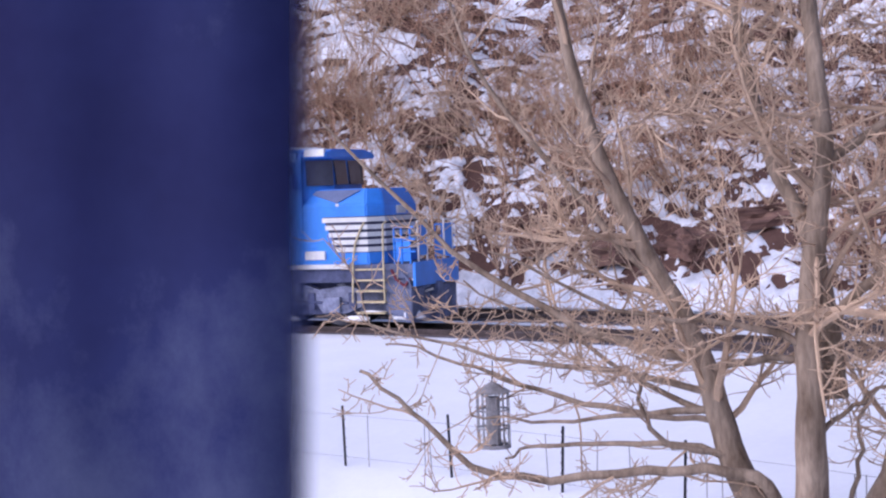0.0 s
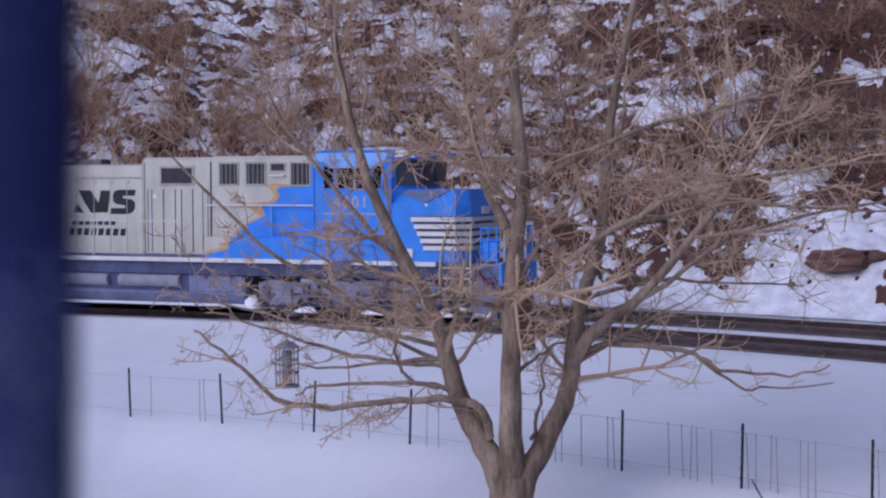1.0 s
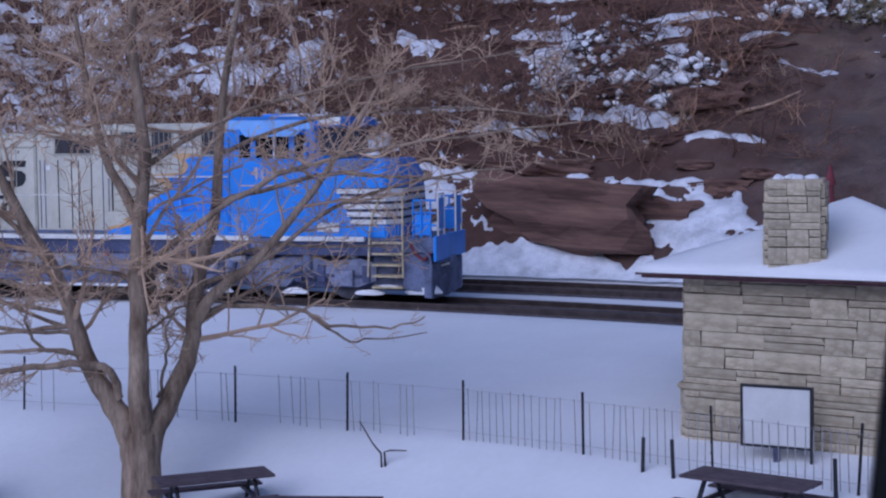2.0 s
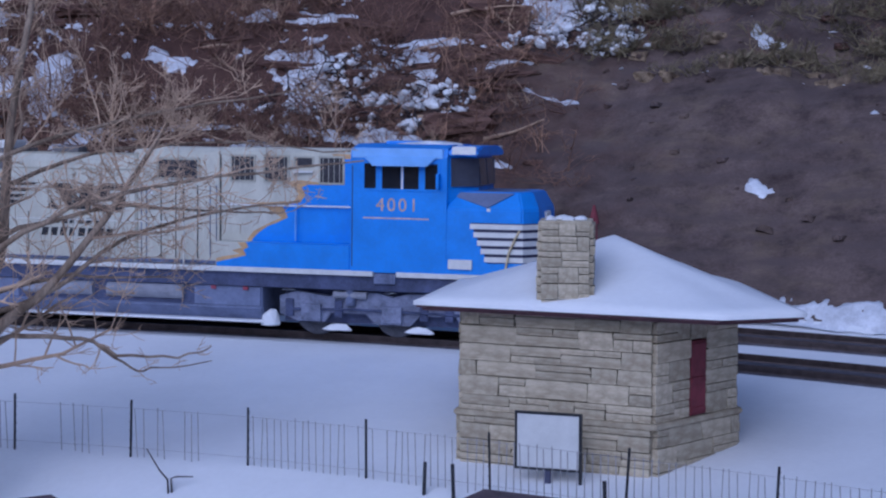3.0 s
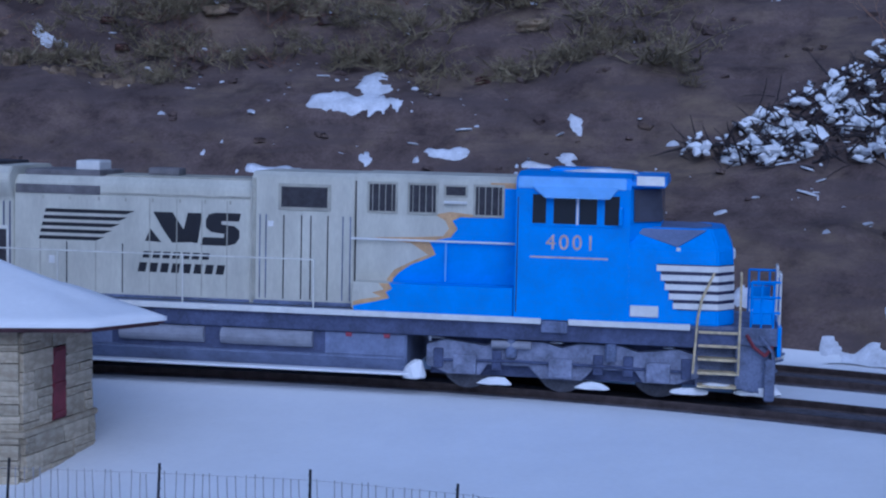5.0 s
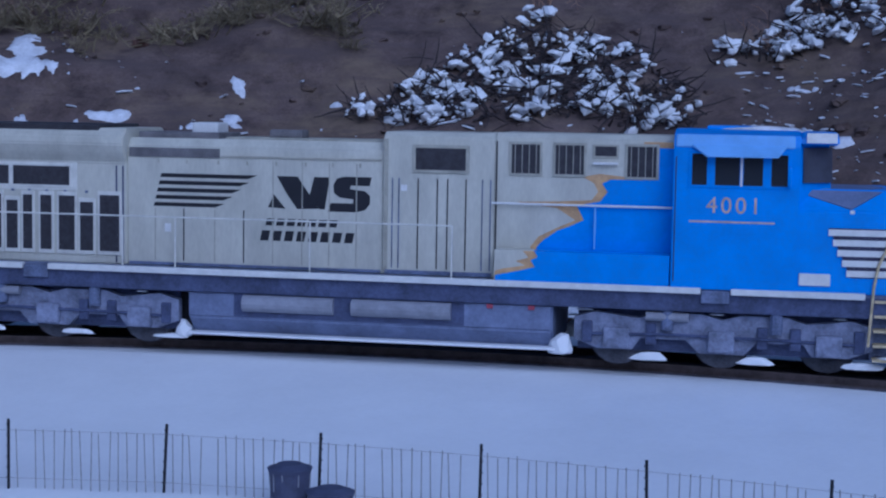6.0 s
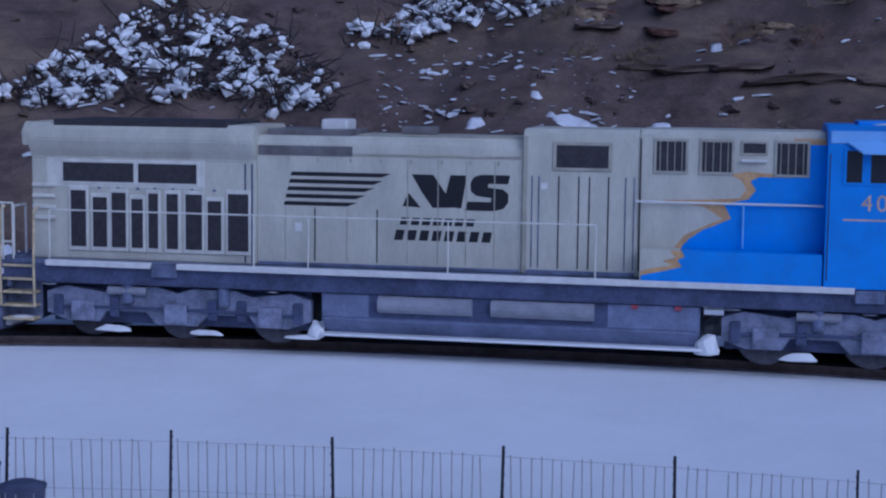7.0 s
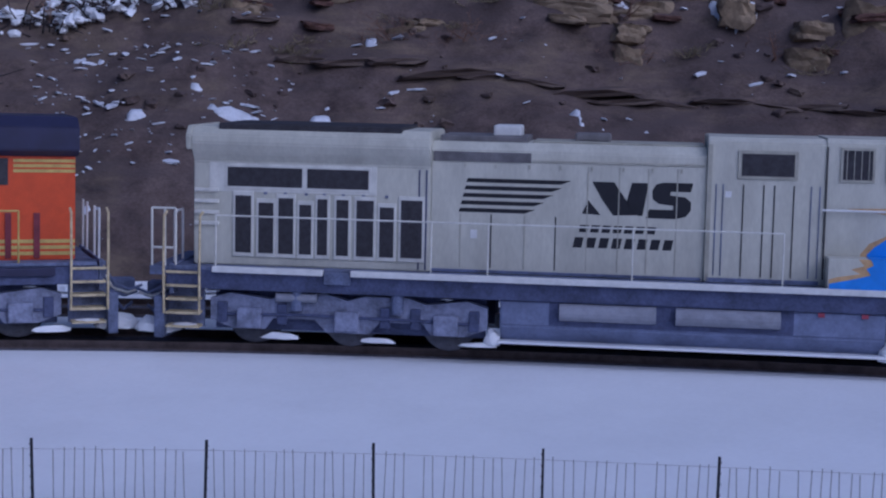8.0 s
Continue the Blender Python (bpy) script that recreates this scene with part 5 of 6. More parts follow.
def snow_amount(az, far, x, y):
    """Positive where snow lies on the slope."""
    k = -1.0
    nz = noise.fractal(Vector((x * 0.55, y * 0.55, 3.0)), 0.9, 2.0, 4)
    fine = 0.8 * noise.noise(Vector((az * 1.5, far * 2.4, 9.0))) + 0.6 * noise.noise(Vector((az * 3.6, far * 4.6, 4.0)))
    crumbs = 0.42 * noise.noise(Vector((az * 7.5, far * 9.0, 2.0)))
    for a, f, ra, rf in PATCHES:
        da, df = (az - a) / ra, (far - f) / rf
        if abs(da) < 2 and abs(df) < 2:
            k = max(k, 0.8 - (da * da + df * df) + (1.0 if az < -7.5 else 0.55) * nz + (1.1 if az < -7.5 else 0.95) * fine + crumbs)
    foot = 0.12 + 0.8 * nz + 0.8 * min(max((3.0 - az) / 10.0, 0.0), 1.0)
    k = max(k, (foot - far) * 1.2)
    left = min(max((-9.0 - az) / 9.0, 0.0), 1.0)
    flow = noise.fractal(Vector((az * 0.42, far * 0.85, 1.0)), 0.9, 2.1, 4)
    cover = 0.09 - 0.46 * min(max((az + 36.0) / 12.0, 0.0), 1.0)
    broken = noise.fractal(Vector((az * 1.1, far * 1.9, 6.0)), 0.75, 2.2, 5)
    k = max(k, (0.30 * flow + 0.60 * broken + 0.70 * fine + 1.1 * crumbs + cover - 0.09) * 2.2 * left + (left - 1) * 2)
    right = min(max((az + 9.0) / 9.0, 0.0), 1.0)
    k = max(k, (flow + 0.75 * fine - 1.0) * 3 * right + (right - 1) * 2)
    return k


def build_hill_snow():
    azs = np.arange(-62, 64, 0.13)
    fars = np.arange(-0.1, 19, 0.13)
    vs, ok = [], []
    nf = len(fars)
    for a in azs:
        ar = radians(float(a))
        r = float(track_r(ar)) + 7.2 + fars
        x, y = polar(ar, r)
        z = ground_z(r, np.full(nf, ar)) + rough(x, y, fars)
        for j in range(nf):
            k = snow_amount(float(a), float(fars[j]), float(x[j]), float(y[j]))
            vs.append((float(x[j]), float(y[j]), float(z[j]) + (min(k, 1.0) ** 0.5 * 0.15 if k > 0 else max(k, -0.6) * 0.5) - 0.01))
            ok.append(k > 0)
    fs = []
    for i in range(len(azs) - 1):
        for j in range(nf - 1):
            q = (i * nf + j, i * nf + j + 1, (i + 1) * nf + j + 1, (i + 1) * nf + j)
            if ok[q[0]] or ok[q[1]] or ok[q[2]] or ok[q[3]]:
                fs.append(q)
    ob = arrays("hillside_snow", vs, fs, SNOW_DIRTY, smooth=True)
    tagged(ob, "patchy old snow lying on the brown hillside", "snow", kind="stuff")


build_hill_snow()


def rock_mesh(seed, material, flat=0.6, cuts=3):
    bm = bmesh.new()
    bmesh.ops.create_icosphere(bm, subdivisions=cuts, radius=1.0)
    off = Vector((seed * 7.3, seed * 3.1, seed))
    for v in bm.verts:
        p = v.co.copy()
        q = Vector((max(-0.72, min(0.72, p.x)), max(-0.72, min(0.72, p.y)), max(-0.62, min(0.62, p.z))))
        q += p * (0.34 * noise.noise(p * 1.4 + off) + 0.2 * noise.noise(p * 3.3 + off) + 0.08 * noise.noise(p * 8.0 + off))
        q.z += 0.06 * math.sin(q.z * 16 + 2 * noise.noise(p + off))
        v.co = Vector((q.x, q.y, q.z * flat))
    me = bpy.data.meshes.new("boulder")
    bm.to_mesh(me)
    bm.free()
    me.materials.append(material)
    return me


def build_rocks():
    rnd = random.Random(21)
    brown = [rock_mesh(k, ROCK, 0.75) for k in range(6)]
    dull = [rock_mesh(k + 30, SOIL, 0.7, 2) for k in range(3)]
    tan = [rock_mesh(k + 10, LEDGE, 0.8) for k in range(4)]
    dark = [rock_mesh(k + 50, LITTER, 0.75) for k in range(3)]
    dark_small = rock_mesh(71, SOIL, 0.7, 2)

    def put(me, az, far, sx, sy, sz, turn, sink, label, group):
        x, y, z = hill_place(az, far)
        ob = new("boulder", me)
        ob.matrix_world = pose(x, y, z + sz * sink, rnd.uniform(-8, 8), rnd.uniform(-8, 8), turn) @ Matrix.Diagonal((sx, sy, sz, 1))
        tagged(ob, label, "boulder", group=group)

    put(brown[0], -17.3, 1.9, 3.4, 1.7, 2.0, -6, 0.02, "large flat brown boulder at the foot of the hill", "boulders on the hillside")
    put(brown[1], -23.5, 1.6, 1.2, 0.8, 0.55, 0, 0.15, "low dark brown rock in the snow", "boulders on the hillside")
    for az, far in ((-44.3, 1.9), (-41.8, 1.6), (-39.5, 1.8)):
        put(rnd.choice(brown), az, far, 0.9, 0.7, 0.8, rnd.uniform(0, 180), 0.3, "dark brown rock in the snow", "boulders on the hillside")
    for _ in range(85):
        az, far = rnd.uniform(-60, -11), rnd.uniform(1.5, 16)
        s = rnd.uniform(0.3, 0.95)
        put(rnd.choice(brown), az, far, s * rnd.uniform(1.0, 1.9), s, s * rnd.uniform(0.5, 0.85), -az + rnd.uniform(-15, 15), -0.05, "brown layered rock on the hillside", "boulders on the hillside")
    for _ in range(60):
        az, far = rnd.uniform(-29, -9), rnd.uniform(3.2, 14)
        s = rnd.uniform(0.2, 0.6)
        put(rnd.choice(brown + dark), az, far, s * rnd.uniform(1.5, 3.0), s, s * rnd.uniform(0.35, 0.7), -az + rnd.uniform(-10, 10), -0.1, "flat layered rock on the hillside", "boulders on the hillside")
    for _ in range(22):
        az = rnd.choice((rnd.uniform(-4, 18), rnd.uniform(40, 62)))
        far = rnd.uniform(12.5, 16) if az < 20 else rnd.uniform(9.2, 13.5)
        s = rnd.uniform(0.3, 0.65)
        put(rnd.choice(tan), az, far, s * rnd.uniform(1.0, 2.0), s, s * rnd.uniform(0.5, 0.8), -az + rnd.uniform(-20, 20), -0.15, "tan weathered ledge rock high on the hillside", "tan ledge rocks")
    for _ in range(16):
        az, far = rnd.uniform(-7.0, 1.0), rnd.uniform(9.8, 12.0)
        s = rnd.uniform(0.22, 0.5)
        put(rnd.choice(tan), az, far, s * rnd.uniform(0.7, 1.2), s, s * rnd.uniform(0.7, 1.2), rnd.uniform(0, 180), -0.3, "tan weathered rock half sunk in the slope", "tan ledge rocks")
    for az, far, s in ((11.5, 0.35, 1.2), (16.7, 0.5, 1.5)):
        put(dull[0], az, far, s, 0.6, 0.55, -az, 0.2, "low dark mound of soil and dead grass in the snow", "boulders on the hillside")
    for k in range(15):
        az = 43.5 + 25 * k / 14
        far = float(np.interp(az, (43, 44.4, 46.9, 50, 55, 68), (9.8, 9.3, 8.5, 8.0, 7.7, 7.5))) + rnd.uniform(-0.1, 0.15)
        s = rnd.uniform(0.4, 0.6)
        put(dull[k % 3], az, far, s * rnd.uniform(2.2, 3.4), s * 1.2, s * rnd.uniform(0.35, 0.55), -az + rnd.uniform(-6, 6), -0.55, "dark flat rock along the ledge of the slope", "ledge rocks")
    for az, far, s in ((57.8, 9.5, 1.0), (57.0, 10.4, 1.3), (49.9, 9.9, 0.8), (50.4, 10.8, 0.9), (55.5, 10.2, 1.2), (42.9, 10.2, 0.8), (43.4, 11.0, 0.7), (61.7, 10.4, 1.2), (64.9, 9.6, 1.0), (59.5, 11.2, 1.4), (53.0, 11.0, 1.1), (47.0, 11.2, 1.0), (66.5, 10.6, 1.3)):
        for _ in range(2):
            put(rnd.choice(tan), az + rnd.gauss(0, 0.8), far + rnd.gauss(0, 0.25), s * rnd.uniform(0.6, 1.2), s * 0.6, s * rnd.uniform(0.45, 0.8), -az + rnd.uniform(-20, 20), -0.42, "tan weathered ledge rock high on the hillside", "tan ledge rocks")
    for _ in range(20):
        az, far = rnd.uniform(43, 68), rnd.uniform(9.4, 14)
        s = rnd.uniform(0.25, 0.6)
        put(rnd.choice(dark), az, far, s * rnd.uniform(1.0, 2.0), s, s * rnd.uniform(0.4, 0.7), -az + rnd.uniform(-20, 20), -0.1, "dark brown rock behind the ledge", "ledge rocks")
    for _ in range(26):
        az, far = rnd.uniform(-7, 14), rnd.uniform(10.6, 15)
        s = rnd.uniform(0.2, 0.5)
        put(rnd.choice(dark + dull), az, far, s * rnd.uniform(0.9, 1.7), s, s * rnd.uniform(0.5, 1.0), rnd.uniform(0, 180), -0.2, "weathered rock under the crest of the slope", "ledge rocks")
    # flecks of old snow among the stones
    vs, fs = [], []
    lump = rock_mesh(83, SNOW_DIRTY, 0.5, 1)
    for k in range(420):
        a0, a1, f0, f1 = ((35, 45, 3.6, 10.5), (4, 34, 4.0, 9.5), (-8, 12, 9.5, 14.5), (46, 66, 6.0, 12.0))[0 if k < 230 else 1 if k < 300 else 2 if k < 360 else 3]
        x, y, z = hill_place(rnd.uniform(a0, a1), rnd.uniform(f0, f1))
        s = 0.03 + 0.15 * rnd.random() ** 2.5
        m = pose(x, y, z + 0.02, rnd.uniform(-20, 20), rnd.uniform(-20, 20), rnd.uniform(0, 180)) @ Matrix.Diagonal((s * rnd.uniform(1.0, 2.6), s, s * 0.7, 1))
        base = len(vs)
        vs.extend([m @ v.co for v in lump.vertices])
        fs.extend([tuple(i + base for i in q.vertices) for q in lump.polygons])
    ob = arrays("snow_flecks", vs, fs, SNOW_DIRTY)
    tagged(ob, "small flecks of old snow scattered over the slope", "snow", kind="stuff")
    # loose stones, too small to count
    vs, fs = [], []
    for _ in range(260):
        az = rnd.uniform(-8, 66)
        x, y, z = hill_place(az, rnd.uniform(3, 15))
        me = dull[rnd.randrange(3)] if rnd.random() < 0.6 else dark_small
        s = rnd.uniform(0.05, 0.24)
        m = pose(x, y, z + 0.2 * s, rnd.uniform(-20, 20), rnd.uniform(-20, 20), rnd.uniform(0, 180)) @ Matrix.Diagonal((s * rnd.uniform(1.0, 1.9), s, s, 1))
        base = len(vs)
        vs.extend([m @ v.co for v in me.vertices])
        fs.extend([tuple(i + base for i in p.vertices) for p in me.polygons])
    ob = arrays("loose_stones", vs, fs, SOIL)
    tagged(ob, "small brown stones scattered on the bare slope", "stones", kind="stuff")


build_rocks()


def shrub_mesh(seed, material, stems, height, lean):
    rnd = random.Random(seed)
    vs, fs = [], []
    for _ in range(stems):
        p = Vector((rnd.gauss(0, 0.35), rnd.gauss(0, 0.3), -0.1))
        d = Vector((rnd.gauss(0, lean), rnd.gauss(0, lean * 0.7), rnd.uniform(0.5, 1.1)))
        h = height * rnd.uniform(0.45, 1.1)
        q = wander(rnd, p, d, h, 6, 0.14, 0.02)
        r = rnd.uniform(0.014, 0.034)
        tube(vs, fs, q, r, 0.006, 4)
        sprout(rnd, vs, fs, q, r, 2, 4, h * 0.5, 0.7, 0.03)
    me = bpy.data.meshes.new("bare_shrub")
    me.from_pydata([tuple(v) for v in vs], [], fs)
    me.materials.append(material)
    me.update()
    return me


def build_shrubs():
    rnd = random.Random(33)
    dark = [shrub_mesh(k + 20, BRUSH_DARK, 8 + k % 3, 2.0 + 0.25 * (k % 4), 0.6) for k in range(5)]
    kinds = [shrub_mesh(k, BRUSH if k % 2 else TWIG, 9 + k % 4, 2.3 + 0.25 * (k % 5), 0.5 + 0.12 * (k % 3)) for k in range(9)]
    olive = [shrub_mesh(k + 40, DRY_GRASS, 26, 1.1, 0.9) for k in range(4)]
    thicket = {}

    def put(me, m, label):
        ob = new("bare_shrub", me)
        ob.matrix_world = m
        tagged(ob, label, "shrub", group="shrubs on the hillside")

    def join(me, m):
        vs, fs = thicket.setdefault(me.materials[0], ([], []))
        base = len(vs)
        vs.extend([m @ v.co for v in me.vertices])
        fs.extend([tuple(k + base for k in f.vertices) for f in me.polygons])

    def stand(az, far, tilt, sx, sz):
        x, y, z = hill_place(az, far)
        return pose(x, y, z - 0.05, rnd.uniform(-tilt, tilt), rnd.uniform(-tilt, tilt), rnd.uniform(0, 360)) @ Matrix.Diagonal((sx, sx, sz, 1))

    n = 0
    while n < 322:
        az = rnd.uniform(-64, 2)
        if rnd.random() < (az + 17) / 6:
            continue
        far = rnd.uniform(0.8, 17)
        if -26 < az < -11 and far < 4.5:
            continue
        me, s = rnd.choice(dark if rnd.random() < (az + 44) / 18 else kinds), rnd.uniform(0.65, 1.25)
        m = stand(az, far, 12, s * 1.15, s)
        if far < 13.2:
            put(me, m, "tangled bare brown shrub on the snowy hillside")
        else:
            join(me, m)
        n += 1
    for _ in range(80):
        s = rnd.uniform(0.6, 1.1)
        join(rnd.choice(kinds), stand(rnd.uniform(-63, -27), rnd.uniform(0.8, 14), 9, s * 0.9, s * 1.7))
    for _ in range(120):
        s = rnd.uniform(0.5, 0.95)
        join(rnd.choice(dark if rnd.random() < 0.55 else kinds), stand(rnd.uniform(-27, -8.5), rnd.uniform(5.0, 15.5), 25, s * 1.4, s * 0.75))
    for _ in range(40):
        s = rnd.uniform(0.45, 0.8)
        join(rnd.choice(dark), stand(rnd.uniform(-9, 11), rnd.uniform(11.2, 15.5), 12, s * 1.3, s * 0.8))
    for _ in range(170):
        s = rnd.uniform(0.5, 1.25)
        join(rnd.choice(olive), stand(rnd.uniform(-9, 21), 10.4 + 5.6 * rnd.random() ** 0.8, 15, s * 1.5, s * 0.85))
    for _ in range(60):
        s = rnd.uniform(0.35, 0.8)
        join(rnd.choice(olive + dark), stand(rnd.uniform(40, 68), rnd.uniform(9.0, 14.0), 15, s * 1.4, s * 0.7))
    for k in range(12):
        x, y, z = hill_place(rnd.uniform(-27, -12), rnd.uniform(5.5, 13.5))
        vs, fs = [], []
        tube(vs, fs, wander(rnd, Vector((0, 0, 0)), Vector((rnd.choice((-1, 1)), rnd.uniform(0.1, 0.4), rnd.uniform(0.02, 0.3))), rnd.uniform(1.4, 3.0), 6, 0.10, 0.0), rnd.uniform(0.04, 0.07), 0.02, 7)
        ob = arrays("fallen_log", vs, fs, TWIG if k % 3 else BARK, smooth=True)
        ob.matrix_world = pose(x, y, z + 0.1)
        tagged(ob, "pale fallen branch lying on the wooded slope", "log", group="fallen branches on the slope")
    for az, far in ((38, 12), (36, 11.5), (44, 12.5), (28, 12.8), (50, 13.2)):
        put(rnd.choice(kinds), stand(az, far, 1, 0.7, 0.5), "low bare shrub high on the slope")
    vs, fs, ids = [], [], []
    for k, (v, f) in enumerate(thicket.values()):
        base = len(vs)
        vs.extend(v)
        fs.extend([tuple(i + base for i in q) for q in f])
        ids.extend([k] * len(f))
    ob = arrays("thicket", vs, fs, BRUSH_DARK)
    ob.data.materials.clear()
    for m in thicket:
        ob.data.materials.append(m)
    ob.data.polygons.foreach_set("material_index", np.array(ids, dtype=np.int32))
    tagged(ob, "dense tangle of brown and olive brush on the slope", "brush", kind="stuff")


build_shrubs()


def build_pile(seed, a0, a1, f0, f1, clumps, sticks, label):
    """A heap of cut branches with clumps of snow on them: a triangle on the slope, highest in its middle."""
    rnd = random.Random(seed)
    pile = new("brush_pile")
    x0, y0, z0 = hill_place((a0 + a1) / 2, (f0 + f1) / 2)
    pile.matrix_world = pose(x0, y0, z0)
    tagged(pile, label, "brush pile")

    def spot():
        while True:
            u, v = rnd.random(), rnd.random()
            if v < 1.05 - abs(u - 0.55) * 1.7:
                x, y, z = hill_place(a0 + (a1 - a0) * u, f0 + (f1 - f0) * v)
                return Vector((x - x0, y - y0, z - z0 + rnd.uniform(0.0, 0.45)))

    vs, fs = [], []
    for _ in range(sticks):
        p = spot()
        q = wander(rnd, p, Vector((rnd.gauss(0, 1), rnd.gauss(0, 1), rnd.gauss(0.1, 0.5))), rnd.uniform(0.4, 1.25), 4, 0.15, 0)
        tube(vs, fs, q, rnd.uniform(0.015, 0.05), 0.01, 4)
    ob = arrays("branch_tangle", vs, fs, BARK_DARK, pile)
    ob["kind"] = "stuff"
    vs, fs = [], []
    ico = bmesh.new()
    bmesh.ops.create_icosphere(ico, subdivisions=1, radius=1.0)
    iv = [v.co.copy() for v in ico.verts]
    fi = [[v.index for v in f.verts] for f in ico.faces]
    ico.free()
    for _ in range(clumps):
        p = spot()
        while noise.noise(p * 1.15 + Vector((seed, 0, 0))) + 0.6 * noise.noise(p * 2.9) < rnd.uniform(-0.18, 0.12):
            p = spot()
        s = rnd.choice((0.04, 0.05, 0.06, 0.08, 0.11, 0.15, 0.19))
        m = pose(0, 0, 0, rnd.uniform(-40, 40), rnd.uniform(-40, 40), rnd.uniform(0, 360))
        ex, ey, ez = s * rnd.uniform(0.8, 2.3), s * rnd.uniform(0.7, 1.3), s * rnd.uniform(0.5, 0.9)
        b = len(vs)
        for v in iv:
            k = rnd.uniform(0.7, 1.3)
            vs.append(p + m @ Vector((v.x * ex * k, v.y * ey * k, v.z * ez * k)) + Vector((0, 0, 0.05)))
        fs.extend([tuple(i + b for i in f) for f in fi])
    ob = arrays("snow_clumps", vs, fs, SNOW, pile)
    ob["kind"] = "stuff"


BARK_DARK = mat("dark_wet_bark", (0.06, 0.048, 0.05), 0.9, var=0.3, scale=4, fine=20)
build_pile(3, 20.5, 33.5, 6.6, 12.0, 580, 800, "heap of dark cut branches covered with clumps of snow")
build_pile(4, 34.0, 42.0, 10.6, 13.5, 300, 260, "small heap of snowy branches high on the slope")
build_pile(5, -21.0, -12.5, 7.0, 11.0, 330, 260, "snowy tangle of branches on the hillside")
build_pile(6, -12.0, -6.5, 11.0, 14.5, 200, 140, "snowy tangle of branches under the ledge")


# ---------------- things by the fence ----------------
def near_fence(az_deg, d):
    """A place d metres beyond the fence's line (negative: on the lawn's side)."""
    az = radians(az_deg)
    r = float(fence_r(az)) + d
    x, y = polar(az, r)
    return x, y, float(ground_z(np.array([r]), np.array([az]))[0])


def build_picnic_table():
    t = new("picnic_table")
    tagged(t, "weathered dark wooden picnic table on the snowy lawn", "picnic table", group="picnic tables")
    for k in range(5):
        part("table_plank", bm_box(-0.95, 0.95, -0.37 + 0.15 * k, -0.23 + 0.15 * k, 0.70, 0.745, bevel=0.008), WEATHERED, t)
    for sg in (-1, 1):
        for k in range(2):
            a = sg * 0.62 + (k - 0.5) * 0.15
            part("bench_plank", bm_box(-0.95, 0.95, a - 0.065, a + 0.065, 0.40, 0.44, bevel=0.008), WEATHERED, t)
    for x in (-0.65, 0.65):
        for sg in (-1, 1):
            part("leg", rods([(x, sg * 0.12, 0.70), (x, sg * 0.62, -0.05)], 0.035), BLACK_PAINT, t)
        part("cross_beam", bm_box(x - 0.03, x + 0.03, -0.72, 0.72, 0.34, 0.40), BLACK_PAINT, t)
    return t


table = build_picnic_table()
spots = [(-26.9, -3.6, 48), (-22.6, -4.2, 20), (-37.6, -4.9, 42), (-7.3, -1.25, -12)]
for i, (a, d, turn) in enumerate(spots):
    x, y, z = near_fence(a, d)
    if i == 0:
        table.matrix_world = pose(x, y, z, 0, 0, turn)
    else:
        copy_thing(table, pose(x, y, z, 0, 0, turn))


def build_bin(az, d, h, r, label):
    b = new("litter_bin")
    x, y, z = near_fence(az, d)
    b.matrix_world = pose(x, y, z - 0.05)
    tagged(b, label, "litter bin", group="litter bins")
    bm = bmesh.new()
    rod(bm, (0, 0, 0), (0, 0, h), r * 0.92, r, seg=24)
    part("barrel", bm, BIN, b, smooth=False)
    bm = bmesh.new()
    rod(bm, (0, 0, h - 0.06), (0, 0, h + 0.01), r * 1.03, r * 1.12, seg=24)
    part("rim", bm, BIN, b)
    bm = bmesh.new()
    rod(bm, (0, 0, h + 0.01), (0, 0, h + 0.07), r * 1.0, r * 0.62, seg=24)
    part("lid", bm, BIN, b)
    for k in range(9):
        a = 2 * math.pi * k / 9 + 0.2 * math.sin(5 * k)
        low = h - 0.14 - 0.08 * (k % 3)
        part("liner_fold", rods([(r * 0.985 * math.cos(a), r * 0.985 * math.sin(a), low), (r * 1.03 * math.cos(a), r * 1.03 * math.sin(a), h - 0.04)], 0.009), CYL, b, "pale crease of the liner")


build_bin(17.4, -0.65, 0.88, 0.29, "dark blue-grey litter bin with a gathered liner")
build_bin(18.9, -0.95, 0.78, 0.31, "low dark blue-grey litter bin beside the fence")


def build_sign():
    s = new("notice_board")
    s.matrix_world = pose(-3.26, 24.2, 0.05, 0, 0, -2)
    tagged(s, "blank white notice board in a dark frame before the hut", "sign")
    part("panel", bm_box(-0.53, 0.53, -0.02, 0.01, 0.30, 1.20), WHITE_BOARD, s, "blank white panel")
    for a in ((-0.57, -0.53, 0.26, 1.24), (0.53, 0.58, -0.3, 1.24)):
        part("frame_post", bm_box(a[0], a[1], -0.035, 0.025, a[2], a[3], bevel=0.005), STEEL_POST, s)
    for z in (0.26, 1.20):
        part("frame_rail", bm_box(-0.57, 0.57, -0.033, 0.023, z, z + 0.04), STEEL_POST, s)
    part("post", bm_box(-0.05, 0.05, -0.03, 0.04, -0.4, 0.27, bevel=0.01), BIN, s)


build_sign()
for x, y, h in ((-5.22, 23.55, 0.46), (-4.66, 23.36, 0.50), (-2.02, 22.75, 0.52)):
    ob = finish("short_post", bm_box(-0.03, 0.03, -0.03, 0.03, -0.2, h, bevel=0.006), STEEL_POST)
    ob.matrix_world = pose(x, y, 0.0, 0, random.uniform(-3, 3), 20)
    tagged(ob, "short dark post standing in the snow", "post", group="short posts by the hut")


